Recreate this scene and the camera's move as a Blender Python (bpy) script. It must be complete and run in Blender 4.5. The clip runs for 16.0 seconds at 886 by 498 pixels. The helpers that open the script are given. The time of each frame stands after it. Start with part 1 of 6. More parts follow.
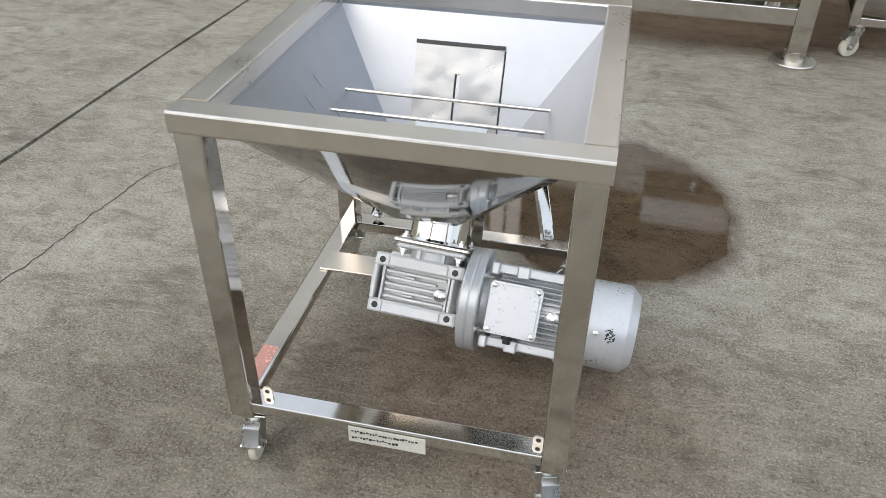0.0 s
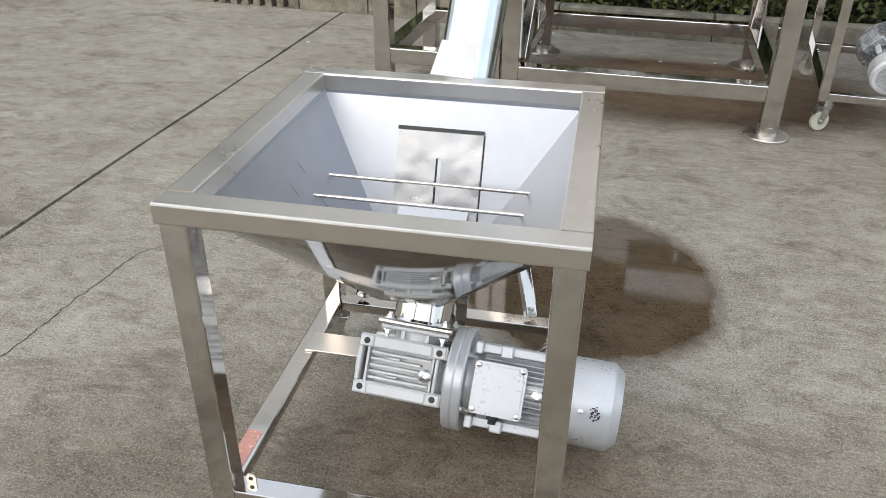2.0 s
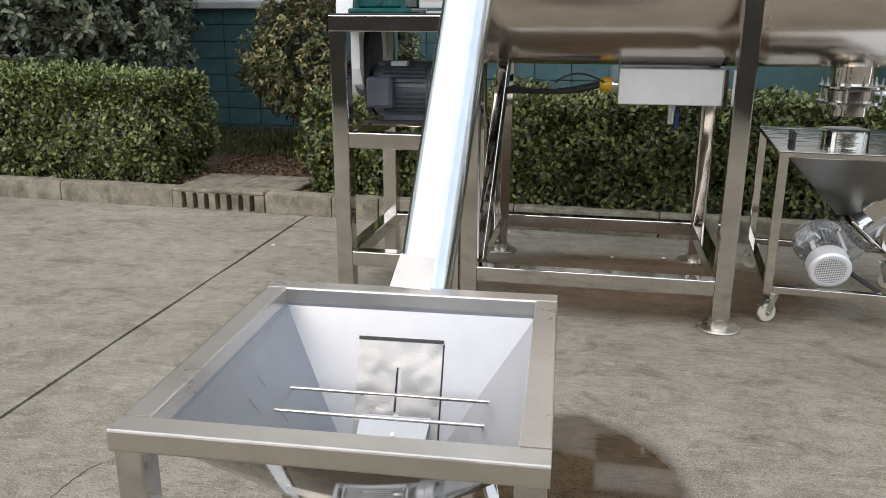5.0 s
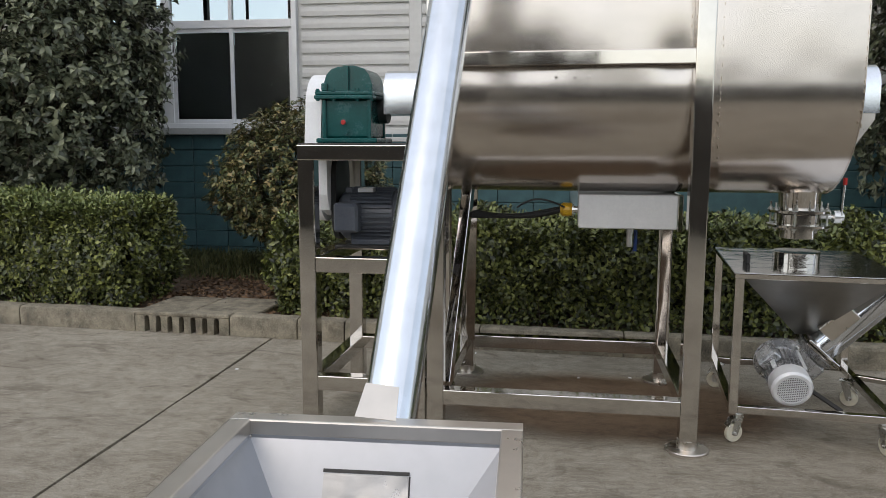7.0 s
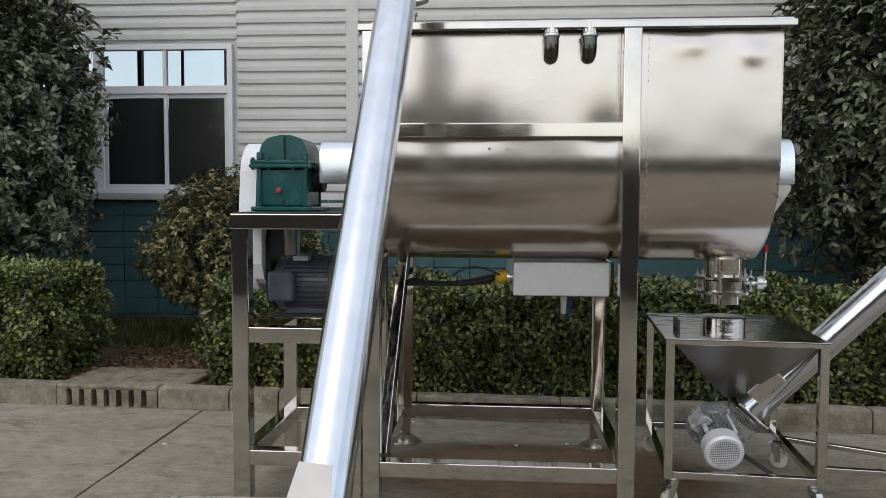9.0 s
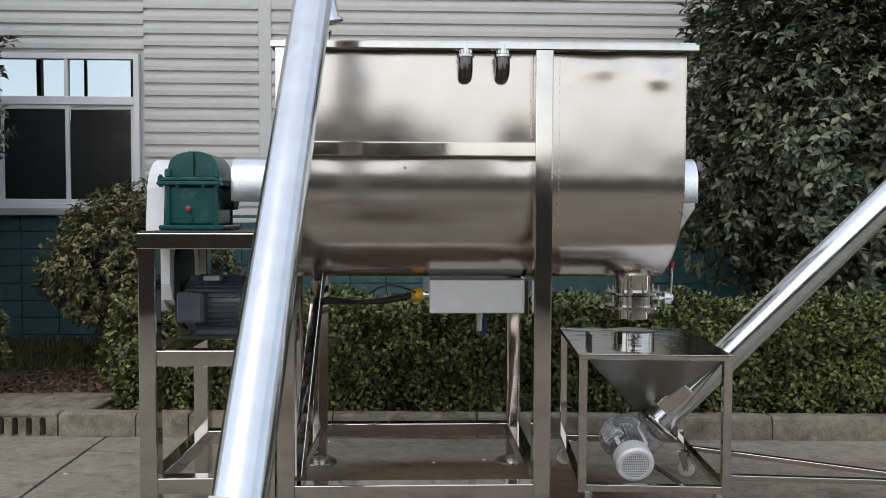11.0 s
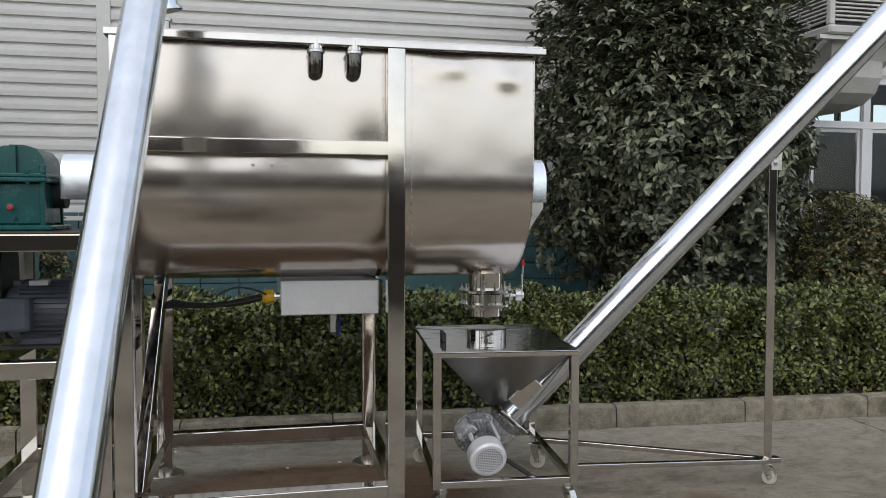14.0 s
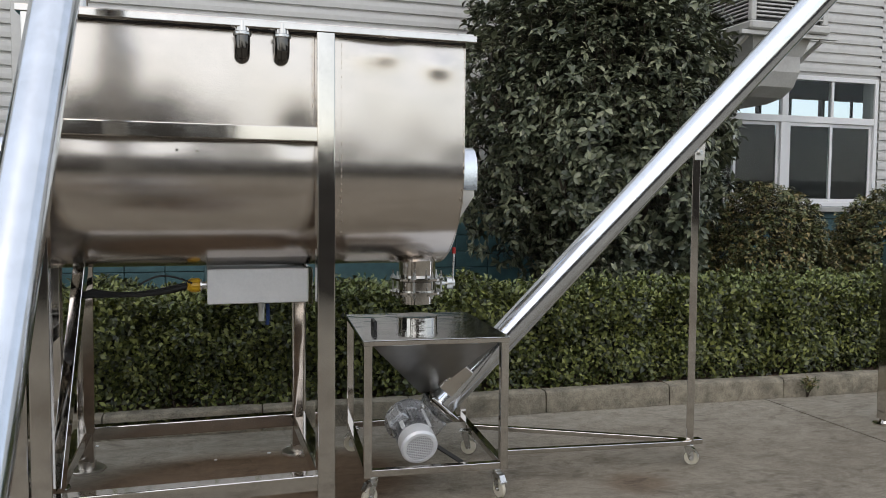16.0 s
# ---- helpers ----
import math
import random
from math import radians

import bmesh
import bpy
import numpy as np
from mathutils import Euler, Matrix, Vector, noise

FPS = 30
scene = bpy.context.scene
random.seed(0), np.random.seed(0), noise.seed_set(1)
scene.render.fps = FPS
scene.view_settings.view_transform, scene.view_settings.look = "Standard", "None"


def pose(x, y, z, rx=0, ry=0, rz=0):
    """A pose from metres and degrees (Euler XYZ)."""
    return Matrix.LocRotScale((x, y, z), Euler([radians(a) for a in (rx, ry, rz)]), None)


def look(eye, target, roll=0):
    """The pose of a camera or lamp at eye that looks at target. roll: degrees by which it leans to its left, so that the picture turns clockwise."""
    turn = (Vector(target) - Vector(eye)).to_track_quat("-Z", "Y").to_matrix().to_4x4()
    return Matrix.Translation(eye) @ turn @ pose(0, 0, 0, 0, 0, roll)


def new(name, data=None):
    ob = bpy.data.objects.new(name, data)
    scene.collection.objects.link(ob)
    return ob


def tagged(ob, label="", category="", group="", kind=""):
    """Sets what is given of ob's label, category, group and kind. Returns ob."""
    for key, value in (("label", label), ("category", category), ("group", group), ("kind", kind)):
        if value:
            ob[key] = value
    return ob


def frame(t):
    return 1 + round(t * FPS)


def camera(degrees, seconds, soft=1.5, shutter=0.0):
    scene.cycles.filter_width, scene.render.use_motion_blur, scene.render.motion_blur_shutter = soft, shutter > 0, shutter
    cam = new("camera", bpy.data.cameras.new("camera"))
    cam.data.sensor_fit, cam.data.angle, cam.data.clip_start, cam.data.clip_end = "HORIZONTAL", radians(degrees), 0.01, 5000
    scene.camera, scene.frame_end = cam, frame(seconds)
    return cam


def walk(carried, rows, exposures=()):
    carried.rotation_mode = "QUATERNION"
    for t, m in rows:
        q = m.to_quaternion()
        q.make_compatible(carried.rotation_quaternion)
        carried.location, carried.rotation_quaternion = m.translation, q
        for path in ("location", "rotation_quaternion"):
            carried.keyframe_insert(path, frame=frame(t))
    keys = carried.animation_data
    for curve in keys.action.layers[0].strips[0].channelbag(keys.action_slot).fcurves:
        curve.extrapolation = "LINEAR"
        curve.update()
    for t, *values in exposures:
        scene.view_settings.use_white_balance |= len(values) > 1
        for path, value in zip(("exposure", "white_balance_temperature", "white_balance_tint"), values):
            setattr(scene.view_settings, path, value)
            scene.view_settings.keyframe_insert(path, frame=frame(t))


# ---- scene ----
cam = camera(59.0, 16.0, 0.8)
# seconds, eye, heading to the left, upward tilt, lean to the right
ROWS = [
    (0.0, 0.108, 0.593, 1.317, 15.03, -35.28, -0.73),
    (0.5, 0.115, 0.592, 1.324, 14.88, -34.54, -0.62),
    (1.0, 0.118, 0.595, 1.331, 14.70, -33.32, -0.48),
    (1.5, 0.119, 0.593, 1.339, 14.38, -31.95, -0.43),
    (2.0, 0.119, 0.591, 1.349, 14.04, -30.17, -0.36),
    (2.5, 0.121, 0.592, 1.359, 13.77, -28.11, -0.27),
    (3.0, 0.122, 0.594, 1.368, 13.35, -25.89, -0.21),
    (3.5, 0.123, 0.592, 1.376, 12.79, -23.50, -0.19),
    (4.0, 0.126, 0.589, 1.386, 12.39, -21.31, -0.21),
    (6.5, 0.139, 0.561, 1.431, 9.42, -9.48, 0.02),
    (7.0, 0.141, 0.558, 1.438, 8.83, -7.85, -0.12),
    (7.5, 0.142, 0.556, 1.444, 7.64, -6.48, -0.24),
    (8.0, 0.143, 0.555, 1.451, 6.70, -5.14, -0.30),
    (8.5, 0.146, 0.555, 1.457, 5.57, -4.00, -0.28),
    (11.0, 0.150, 0.565, 1.492, -1.86, -2.28, -0.18),
    (11.5, 0.156, 0.573, 1.498, -3.44, -2.20, -0.15),
    (12.0, 0.161, 0.581, 1.504, -5.08, -2.23, -0.12),
    (12.5, 0.168, 0.589, 1.510, -6.69, -2.36, -0.12),
    (13.0, 0.174, 0.596, 1.513, -8.45, -2.45, -0.21),
    (13.5, 0.180, 0.602, 1.511, -10.29, -2.48, -0.16),
    (14.0, 0.187, 0.607, 1.508, -12.09, -2.53, -0.20),
    (14.5, 0.193, 0.611, 1.504, -13.90, -2.67, -0.30),
    (15.0, 0.200, 0.614, 1.503, -15.63, -2.88, -0.45),
    (15.5, 0.204, 0.615, 1.502, -16.70, -3.16, -0.49),
    (16.0, 0.205, 0.614, 1.503, -16.92, -3.34, -0.44),
]
walk(cam, [(t, pose(x, y, z, 0, 0, yaw) @ pose(0, 0, 0, 90 + pitch) @ pose(0, 0, 0, 0, 0, -lean)) for t, x, y, z, yaw, pitch, lean in ROWS],
     exposures=[(0.0, 0.60, 6650, 7), (2.0, 0.63, 6650, 7.5), (4.0, 0.67, 6750, 9), (6.5, 0.19, 6900, 10), (7.5, 0.03, 6850, 10), (8.5, -0.04, 6800, 10), (11.0, -0.01, 6700, 9.5), (16.0, 0.04, 6750, 10)])
# ---- light ----
world = bpy.data.worlds.new("sky")
scene.world = world
world.use_nodes = True
wn = world.node_tree
sky = wn.nodes.new("ShaderNodeTexSky")
sky.sky_type, sky.sun_disc = "NISHITA", False
sky.sun_elevation, sky.sun_rotation = radians(44), radians(205)
sky.air_density, sky.dust_density, sky.ozone_density = 1.0, 1.8, 1.2
# thin even haze over the clear sky
haze = wn.nodes.new("ShaderNodeMix")
haze.data_type, haze.blend_type = "RGBA", "ADD"
haze.inputs[0].default_value = 1.0
haze.inputs[7].default_value = (5.2, 5.5, 5.95, 1)
wn.links.new(sky.outputs[0], haze.inputs[6])
wn.links.new(haze.outputs[2], wn.nodes["Background"].inputs[0])
wn.nodes["Background"].inputs[1].default_value = 0.105
sun = new("sun", bpy.data.lights.new("sun", "SUN"))
sun.data.energy, sun.data.angle, sun.data.color = 0.55, radians(140), (1.0, 0.97, 0.93)
sun.matrix_world = look((0, 0, 10), (0.423 * 6.95, 0.906 * 6.95, 10 - 7.19))


# ---- materials ----
def shader(name):
    m = bpy.data.materials.new(name)
    m.use_nodes = True
    nt = m.node_tree
    return m, nt, nt.nodes["Principled BSDF"]


def node(nt, kind, **kw):
    n = nt.nodes.new(kind)
    for k, v in kw.items():
        n.inputs[k.replace("_", " ")].default_value = v
    return n


def coords(nt, stretch=(1, 1, 1)):
    tc = nt.nodes.new("ShaderNodeTexCoord")
    mp = nt.nodes.new("ShaderNodeMapping")
    mp.inputs["Scale"].default_value = stretch
    nt.links.new(tc.outputs["Object"], mp.inputs["Vector"])
    return mp.outputs["Vector"]


def noise_of(nt, vec, scale, detail=6, rough=0.6, distort=0.0):
    n = node(nt, "ShaderNodeTexNoise", Scale=scale, Detail=detail, Roughness=rough, Distortion=distort)
    nt.links.new(vec, n.inputs["Vector"])
    return n.outputs["Fac"]


def ramp(nt, fac, stops):
    r = nt.nodes.new("ShaderNodeValToRGB")
    while len(r.color_ramp.elements) < len(stops):
        r.color_ramp.elements.new(0.5)
    for e, (p, c) in zip(r.color_ramp.elements, stops):
        e.position = p
        e.color = (*c, 1) if not isinstance(c, (int, float)) else (c, c, c, 1)
    nt.links.new(fac, r.inputs[0])
    return r.outputs[0]


def mix(nt, fac, a, b, mode="MIX"):
    m = nt.nodes.new("ShaderNodeMix")
    m.data_type, m.blend_type = "RGBA", mode
    for sock, v in ((m.inputs[0], fac), (m.inputs[6], a), (m.inputs[7], b)):
        if isinstance(v, (int, float)):
            sock.default_value = v
        elif isinstance(v, tuple):
            sock.default_value = (*v, 1)
        else:
            nt.links.new(v, sock)
    return m.outputs[2]


def bump(nt, bsdf, height, strength=0.3, distance=0.01, after=None):
    b = nt.nodes.new("ShaderNodeBump")
    b.inputs["Strength"].default_value, b.inputs["Distance"].default_value = strength, distance
    nt.links.new(height, b.inputs["Height"])
    if after:
        nt.links.new(after, b.inputs["Normal"])
    nt.links.new(b.outputs[0], bsdf.inputs["Normal"])
    return b.outputs[0]


def steel(name, colour=(0.64, 0.61, 0.57), rough=(0.12, 0.24), grain=(1, 1, 60), wave=0.0, wave_scale=2.0, grain_bump=0.04):
    m, nt, b = shader(name)
    b.inputs["Metallic"].default_value = 1.0
    v = coords(nt)
    g = noise_of(nt, coords(nt, grain), 14, 3, 0.6)
    s = noise_of(nt, v, 3.5, 5, 0.6, 0.4)
    nt.links.new(ramp(nt, mix(nt, 0.55, g, s), [(0.3, rough[0]), (0.7, rough[1])]), b.inputs["Roughness"])
    dark = tuple(c * 0.86 for c in colour)
    nt.links.new(ramp(nt, mix(nt, 0.4, s, g), [(0.32, dark), (0.62, colour)]), b.inputs["Base Color"])
    n = bump(nt, b, g, grain_bump, 0.002)
    if wave:
        bump(nt, b, noise_of(nt, v, wave_scale, 1, 0.4), wave, 0.05, n)
    return m


def paint(name, colour, rough=0.45, metal=0.0, vary=0.12, scale=9.0, relief=0.05, dirt=None):
    m, nt, b = shader(name)
    v = coords(nt)
    f = mix(nt, 0.4, noise_of(nt, v, scale, 6, 0.65), noise_of(nt, v, scale * 14, 3, 0.6))
    lo = tuple(c * (1 - vary * 2) for c in colour)
    hi = tuple(min(1, c * (1 + vary)) for c in colour)
    base = ramp(nt, f, [(0.3, lo), (0.7, hi)])
    if dirt:
        base = mix(nt, ramp(nt, noise_of(nt, v, scale * 0.35, 8, 0.7, 0.6), [(0.52, 0.0), (0.72, 0.8)]), base, dirt)
    nt.links.new(base, b.inputs["Base Color"])
    b.inputs["Metallic"].default_value = metal
    nt.links.new(ramp(nt, f, [(0.3, max(0.05, rough - 0.1)), (0.7, min(1, rough + 0.1))]), b.inputs["Roughness"])
    bump(nt, b, f, relief, 0.01)
    return m


M = {}
M["frame"] = steel("polished_steel", (0.64, 0.61, 0.57), (0.05, 0.12), (1, 1, 1), 0.025, 5.0, 0.012)
M["rim"] = steel("brushed_steel_rim", (0.70, 0.655, 0.595), (0.24, 0.36), (1, 1, 1), 0.04, 6.0)
M["tube"] = steel("bright_steel_tube", (0.77, 0.81, 0.86), (0.12, 0.19), (1, 1, 1), 0.0, 2.0, 0.015)
M["tank"] = steel("brushed_steel_tank", (0.66, 0.605, 0.555), (0.16, 0.23), (0.6, 1.5, 1.5), 0.04, 2.2, 0.02)
M["tray"] = steel("satin_steel_sheet", (0.49, 0.50, 0.52), (0.34, 0.46), (1, 1, 1), 0.05, 4.0)
M["sheet_out"] = steel("polished_sheet_outside", (0.50, 0.50, 0.49), (0.05, 0.11), (1, 1, 1), 0.03, 3.0, 0.006)
M["plate"] = steel("ground_steel_plate", (0.42, 0.415, 0.405), (0.22, 0.46), (2, 2, 2), 0.12, 14.0, 0.35)
M["bolt"] = steel("zinc_bolt", (0.66, 0.66, 0.64), (0.2, 0.35), (1, 1, 1))
M["table"] = steel("mirror_steel_sheet", (0.72, 0.71, 0.69), (0.03, 0.16), (0.7, 2.0, 1), 0.05, 9.0, 0.02)
M["weld"] = steel("heat_tinted_weld", (0.55, 0.46, 0.36), (0.25, 0.45), (4, 4, 4), 0.0, 2.0, 0.3)
M["cast"] = paint("silver_cast_aluminium", (0.72, 0.72, 0.71), 0.42, 0.15, 0.06, 14, 0.10)
M["satin"] = steel("satin_dark_sheet", (0.40, 0.39, 0.37), (0.30, 0.38), (1, 1, 1), 0.03, 4.0, 0.02)
M["silver"] = paint("silver_paint", (0.60, 0.61, 0.62), 0.32, 0.35, 0.05, 10, 0.03)
M["motor_grey"] = paint("grey_metallic_paint", (0.50, 0.51, 0.52), 0.27, 0.65, 0.12, 14, 0.05)
M["elbow"] = steel("blackened_steel", (0.13, 0.125, 0.12), (0.10, 0.22), (1, 1, 1))
# silver paint with missing light on the feeder motor added to its colour
M["pale"] = paint("silver_paint_brightened", (0.74, 0.75, 0.76), 0.34, 0.2, 0.07, 10, 0.03)
M["grey_motor"] = paint("dark_grey_enamel", (0.10, 0.112, 0.135), 0.34, 0.0, 0.15, 12, 0.08)
M["green"] = paint("green_enamel", (0.006, 0.088, 0.085), 0.24, 0.0, 0.18, 9, 0.08)
M["black"] = paint("black_rubber", (0.018, 0.018, 0.018), 0.55, 0.0, 0.2, 12, 0.05)
M["dark"] = paint("dark_iron", (0.05, 0.048, 0.045), 0.5, 0.3, 0.2, 12, 0.08)
M["white"] = paint("white_cover_paint", (0.8, 0.81, 0.82), 0.35, 0.0, 0.05, 6, 0.03)
M["nylon"] = paint("cream_nylon", (0.66, 0.62, 0.5), 0.45, 0.0, 0.12, 20, 0.05, (0.3, 0.27, 0.22))
M["red"] = paint("red_plastic", (0.5, 0.03, 0.025), 0.35)
M["yellow"] = paint("yellow_plastic", (0.62, 0.36, 0.02), 0.35)
M["blue"] = paint("blue_hose", (0.01, 0.04, 0.16), 0.4)
M["paper"] = paint("paper_label", (0.72, 0.69, 0.6), 0.7)
M["ink"] = paint("ink", (0.03, 0.03, 0.035), 0.6)
M["pink"] = paint("pink_film", (0.72, 0.36, 0.28), 0.25, 0.3)
M["kerb"] = paint("kerb_concrete", (0.31, 0.275, 0.205), 0.9, 0.0, 0.42, 9, 1.0, (0.085, 0.07, 0.05))
M["soil"] = paint("leaf_litter_soil", (0.13, 0.085, 0.055), 0.95, 0.0, 0.35, 14, 1.0, (0.035, 0.028, 0.02))
M["siding"] = paint("white_metal_siding", (0.60, 0.60, 0.58), 0.5, 0.0, 0.05, 1.6, 0.03, (0.47, 0.46, 0.44))
M["trim"] = paint("white_window_plastic", (0.74, 0.745, 0.75), 0.4, 0.0, 0.04, 4, 0.02)
M["block"] = paint("dark_green_painted_block", (0.048, 0.115, 0.125), 0.5, 0.0, 0.25, 6, 0.4, (0.085, 0.135, 0.135))
M["mortar"] = paint("pale_green_joint", (0.17, 0.245, 0.25), 0.8)
M["sill"] = paint("cement_sill", (0.42, 0.42, 0.4), 0.85, 0.0, 0.15, 5, 0.3)
M["bark"] = paint("bark", (0.08, 0.06, 0.045), 0.9, 0.0, 0.3, 20, 0.8)
M["plastic"] = paint("cooler_plastic", (0.52, 0.52, 0.50), 0.55, 0.0, 0.10, 3, 0.05, (0.40, 0.385, 0.35))
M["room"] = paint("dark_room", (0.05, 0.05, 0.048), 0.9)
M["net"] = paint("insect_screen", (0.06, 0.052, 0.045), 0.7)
M["box"] = paint("satin_grey_sheet", (0.70, 0.70, 0.69), 0.36, 0.35, 0.05, 5, 0.03)
# dark brown for the added wall that only the steel reflects
M["plain"] = paint("unseen_wall_dark", (0.07, 0.06, 0.05), 0.9)


def glass_pane():
    m, nt, b = shader("window_glass")
    b.inputs["Base Color"].default_value = (0.72, 0.78, 0.78, 1)
    b.inputs["Roughness"].default_value = 0.0
    b.inputs["IOR"].default_value = 1.25
    b.inputs["Transmission Weight"].default_value = 1.0
    return m


M["glass"] = glass_pane()


def leafy(name, low, mid, high, rough=0.42):
    m, nt, b = shader(name)
    geo = nt.nodes.new("ShaderNodeNewGeometry")
    big = noise_of(nt, coords(nt), 1.7, 3, 0.6)
    f = mix(nt, 0.3, geo.outputs["Random Per Island"], big)
    nt.links.new(ramp(nt, f, [(0.15, low), (0.5, mid), (0.82, high)]), b.inputs["Base Color"])
    b.inputs["Roughness"].default_value = rough
    b.inputs["Specular IOR Level"].default_value = 0.4
    return m


M["hedge"] = leafy("hedge_leaf", (0.014, 0.019, 0.006), (0.074, 0.090, 0.026), (0.235, 0.255, 0.070), 0.29)
M["tree"] = leafy("tree_leaf", (0.038, 0.048, 0.030), (0.108, 0.124, 0.078), (0.26, 0.275, 0.175), 0.28)
M["bush"] = leafy("bush_leaf", (0.048, 0.060, 0.025), (0.125, 0.145, 0.056), (0.27, 0.205, 0.088), 0.32)
M["shoot"] = leafy("fresh_shoot_leaf", (0.09, 0.12, 0.04), (0.17, 0.21, 0.07), (0.30, 0.33, 0.12), 0.35)
M["grass"] = leafy("grass_blade", (0.05, 0.065, 0.025), (0.105, 0.125, 0.045), (0.19, 0.18, 0.075), 0.6)
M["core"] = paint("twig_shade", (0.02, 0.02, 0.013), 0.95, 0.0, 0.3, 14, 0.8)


def concrete():
    m, nt, b = shader("worn_concrete")
    v = coords(nt)
    big = noise_of(nt, v, 0.55, 5, 0.62, 0.5)
    midn = noise_of(nt, v, 4.5, 7, 0.7, 0.3)
    fine = noise_of(nt, v, 105, 3, 0.8)
    grit = noise_of(nt, v, 165, 2, 0.75)
    base = ramp(nt, mix(nt, 0.45, big, midn), [(0.36, (0.195, 0.168, 0.126)), (0.5, (0.285, 0.254, 0.199)), (0.64, (0.37, 0.337, 0.272))])
    base = mix(nt, ramp(nt, fine, [(0.38, 1.0), (0.49, 0.0)]), base, mix(nt, 1.0, base, (0.58, 0.56, 0.53), "MULTIPLY"))
    base = mix(nt, ramp(nt, grit, [(0.53, 0.0), (0.62, 0.55)]), base, (0.56, 0.535, 0.465))
    # blotches of a few centimetres
    blot = noise_of(nt, v, 17, 9, 0.82, 0.6)
    base = mix(nt, ramp(nt, blot, [(0.36, 0.6), (0.5, 0.0)]), base, mix(nt, 1.0, base, (0.62, 0.59, 0.55), "MULTIPLY"))
    base = mix(nt, ramp(nt, blot, [(0.54, 0.0), (0.68, 0.5)]), base, (0.40, 0.365, 0.305))
    # dark scuffs
    scuff = ramp(nt, noise_of(nt, coords(nt, (1, 1.4, 1)), 2.3, 8, 0.75, 1.2), [(0.53, 0.0), (0.66, 0.75)])
    base = mix(nt, scuff, base, (0.135, 0.112, 0.084))
    # pale trowel streaks across the slabs
    streak = noise_of(nt, coords(nt, (2.2, 13, 1)), 4.5, 9, 0.78, 0.5)
    base = mix(nt, ramp(nt, streak, [(0.55, 0.0), (0.66, 0.6)]), base, (0.49, 0.46, 0.395))
    base = mix(nt, ramp(nt, streak, [(0.34, 0.55), (0.44, 0.0)]), base, mix(nt, 1.0, base, (0.62, 0.59, 0.55), "MULTIPLY"))
    # blotchy worn skin
    drag = noise_of(nt, coords(nt, (0.9, 1.7, 1)), 6.5, 9, 0.8, 0.8)
    base = mix(nt, ramp(nt, drag, [(0.38, 0.6), (0.49, 0.0)]), base, mix(nt, 1.0, base, (0.6, 0.57, 0.53), "MULTIPLY"))
    base = mix(nt, ramp(nt, drag, [(0.53, 0.0), (0.66, 0.4)]), base, (0.44, 0.40, 0.325))
    rough = ramp(nt, midn, [(0.3, 0.72), (0.7, 0.92)])
    relief, lumps = fine, midn
    # a wet patch, stains and broad darker patches with ragged edges
    wob = node(nt, "ShaderNodeTexNoise", Scale=3.2, Detail=5.0, Roughness=0.6)
    nt.links.new(v, wob.inputs["Vector"])
    warp = nt.nodes.new("ShaderNodeVectorMath")
    warp.operation = "MULTIPLY_ADD"
    nt.links.new(wob.outputs["Color"], warp.inputs[0])
    warp.inputs[1].default_value = (0.13, 0.13, 0)
    nt.links.new(v, warp.inputs[2])
    # ellipse at (-0.10, 1.90): brown stain with the hopper's soft shadow painted in
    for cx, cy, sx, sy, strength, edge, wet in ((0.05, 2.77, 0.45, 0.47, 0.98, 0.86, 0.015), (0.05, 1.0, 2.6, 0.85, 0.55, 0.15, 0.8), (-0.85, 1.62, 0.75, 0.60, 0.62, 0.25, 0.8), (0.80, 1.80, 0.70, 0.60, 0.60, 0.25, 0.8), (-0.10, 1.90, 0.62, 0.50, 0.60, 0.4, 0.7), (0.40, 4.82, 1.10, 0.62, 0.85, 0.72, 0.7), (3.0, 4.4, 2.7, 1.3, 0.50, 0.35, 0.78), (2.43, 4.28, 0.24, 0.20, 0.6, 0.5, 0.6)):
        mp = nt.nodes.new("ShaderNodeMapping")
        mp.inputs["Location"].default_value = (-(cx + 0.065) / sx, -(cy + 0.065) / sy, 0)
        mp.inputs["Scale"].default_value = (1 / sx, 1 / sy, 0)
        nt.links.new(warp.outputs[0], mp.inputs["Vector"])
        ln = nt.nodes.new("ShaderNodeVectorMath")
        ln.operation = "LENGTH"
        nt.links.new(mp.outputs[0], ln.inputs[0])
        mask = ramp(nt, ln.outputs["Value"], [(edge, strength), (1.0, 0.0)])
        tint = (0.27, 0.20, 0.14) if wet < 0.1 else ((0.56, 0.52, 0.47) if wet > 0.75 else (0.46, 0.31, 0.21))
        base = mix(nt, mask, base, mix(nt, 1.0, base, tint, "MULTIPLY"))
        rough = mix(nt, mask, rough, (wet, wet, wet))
        if wet < 0.1:
            relief = mix(nt, mask, relief, (0.5, 0.5, 0.5))
            lumps = mix(nt, mask, lumps, (0.5, 0.5, 0.5))
            nt.links.new(mix(nt, mask, (0.3, 0.3, 0.3), (0.75, 0.75, 0.75)), b.inputs["Specular IOR Level"])
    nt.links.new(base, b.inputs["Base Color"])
    nt.links.new(rough, b.inputs["Roughness"])
    n = bump(nt, b, relief, 0.55, 0.004)
    bump(nt, b, lumps, 0.25, 0.01, n)
    return m


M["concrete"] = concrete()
M["joint"] = paint("joint_filler", (0.018, 0.016, 0.014), 0.95)


# ---- building blocks ----
def link_mesh(name, bm, material, smooth=False):
    me = bpy.data.meshes.new(name)
    bmesh.ops.recalc_face_normals(bm, faces=bm.faces)
    bm.to_mesh(me)
    bm.free()
    if smooth:
        me.shade_smooth()
        me.set_sharp_from_angle(angle=radians(20))
    me.materials.append(material)
    return me


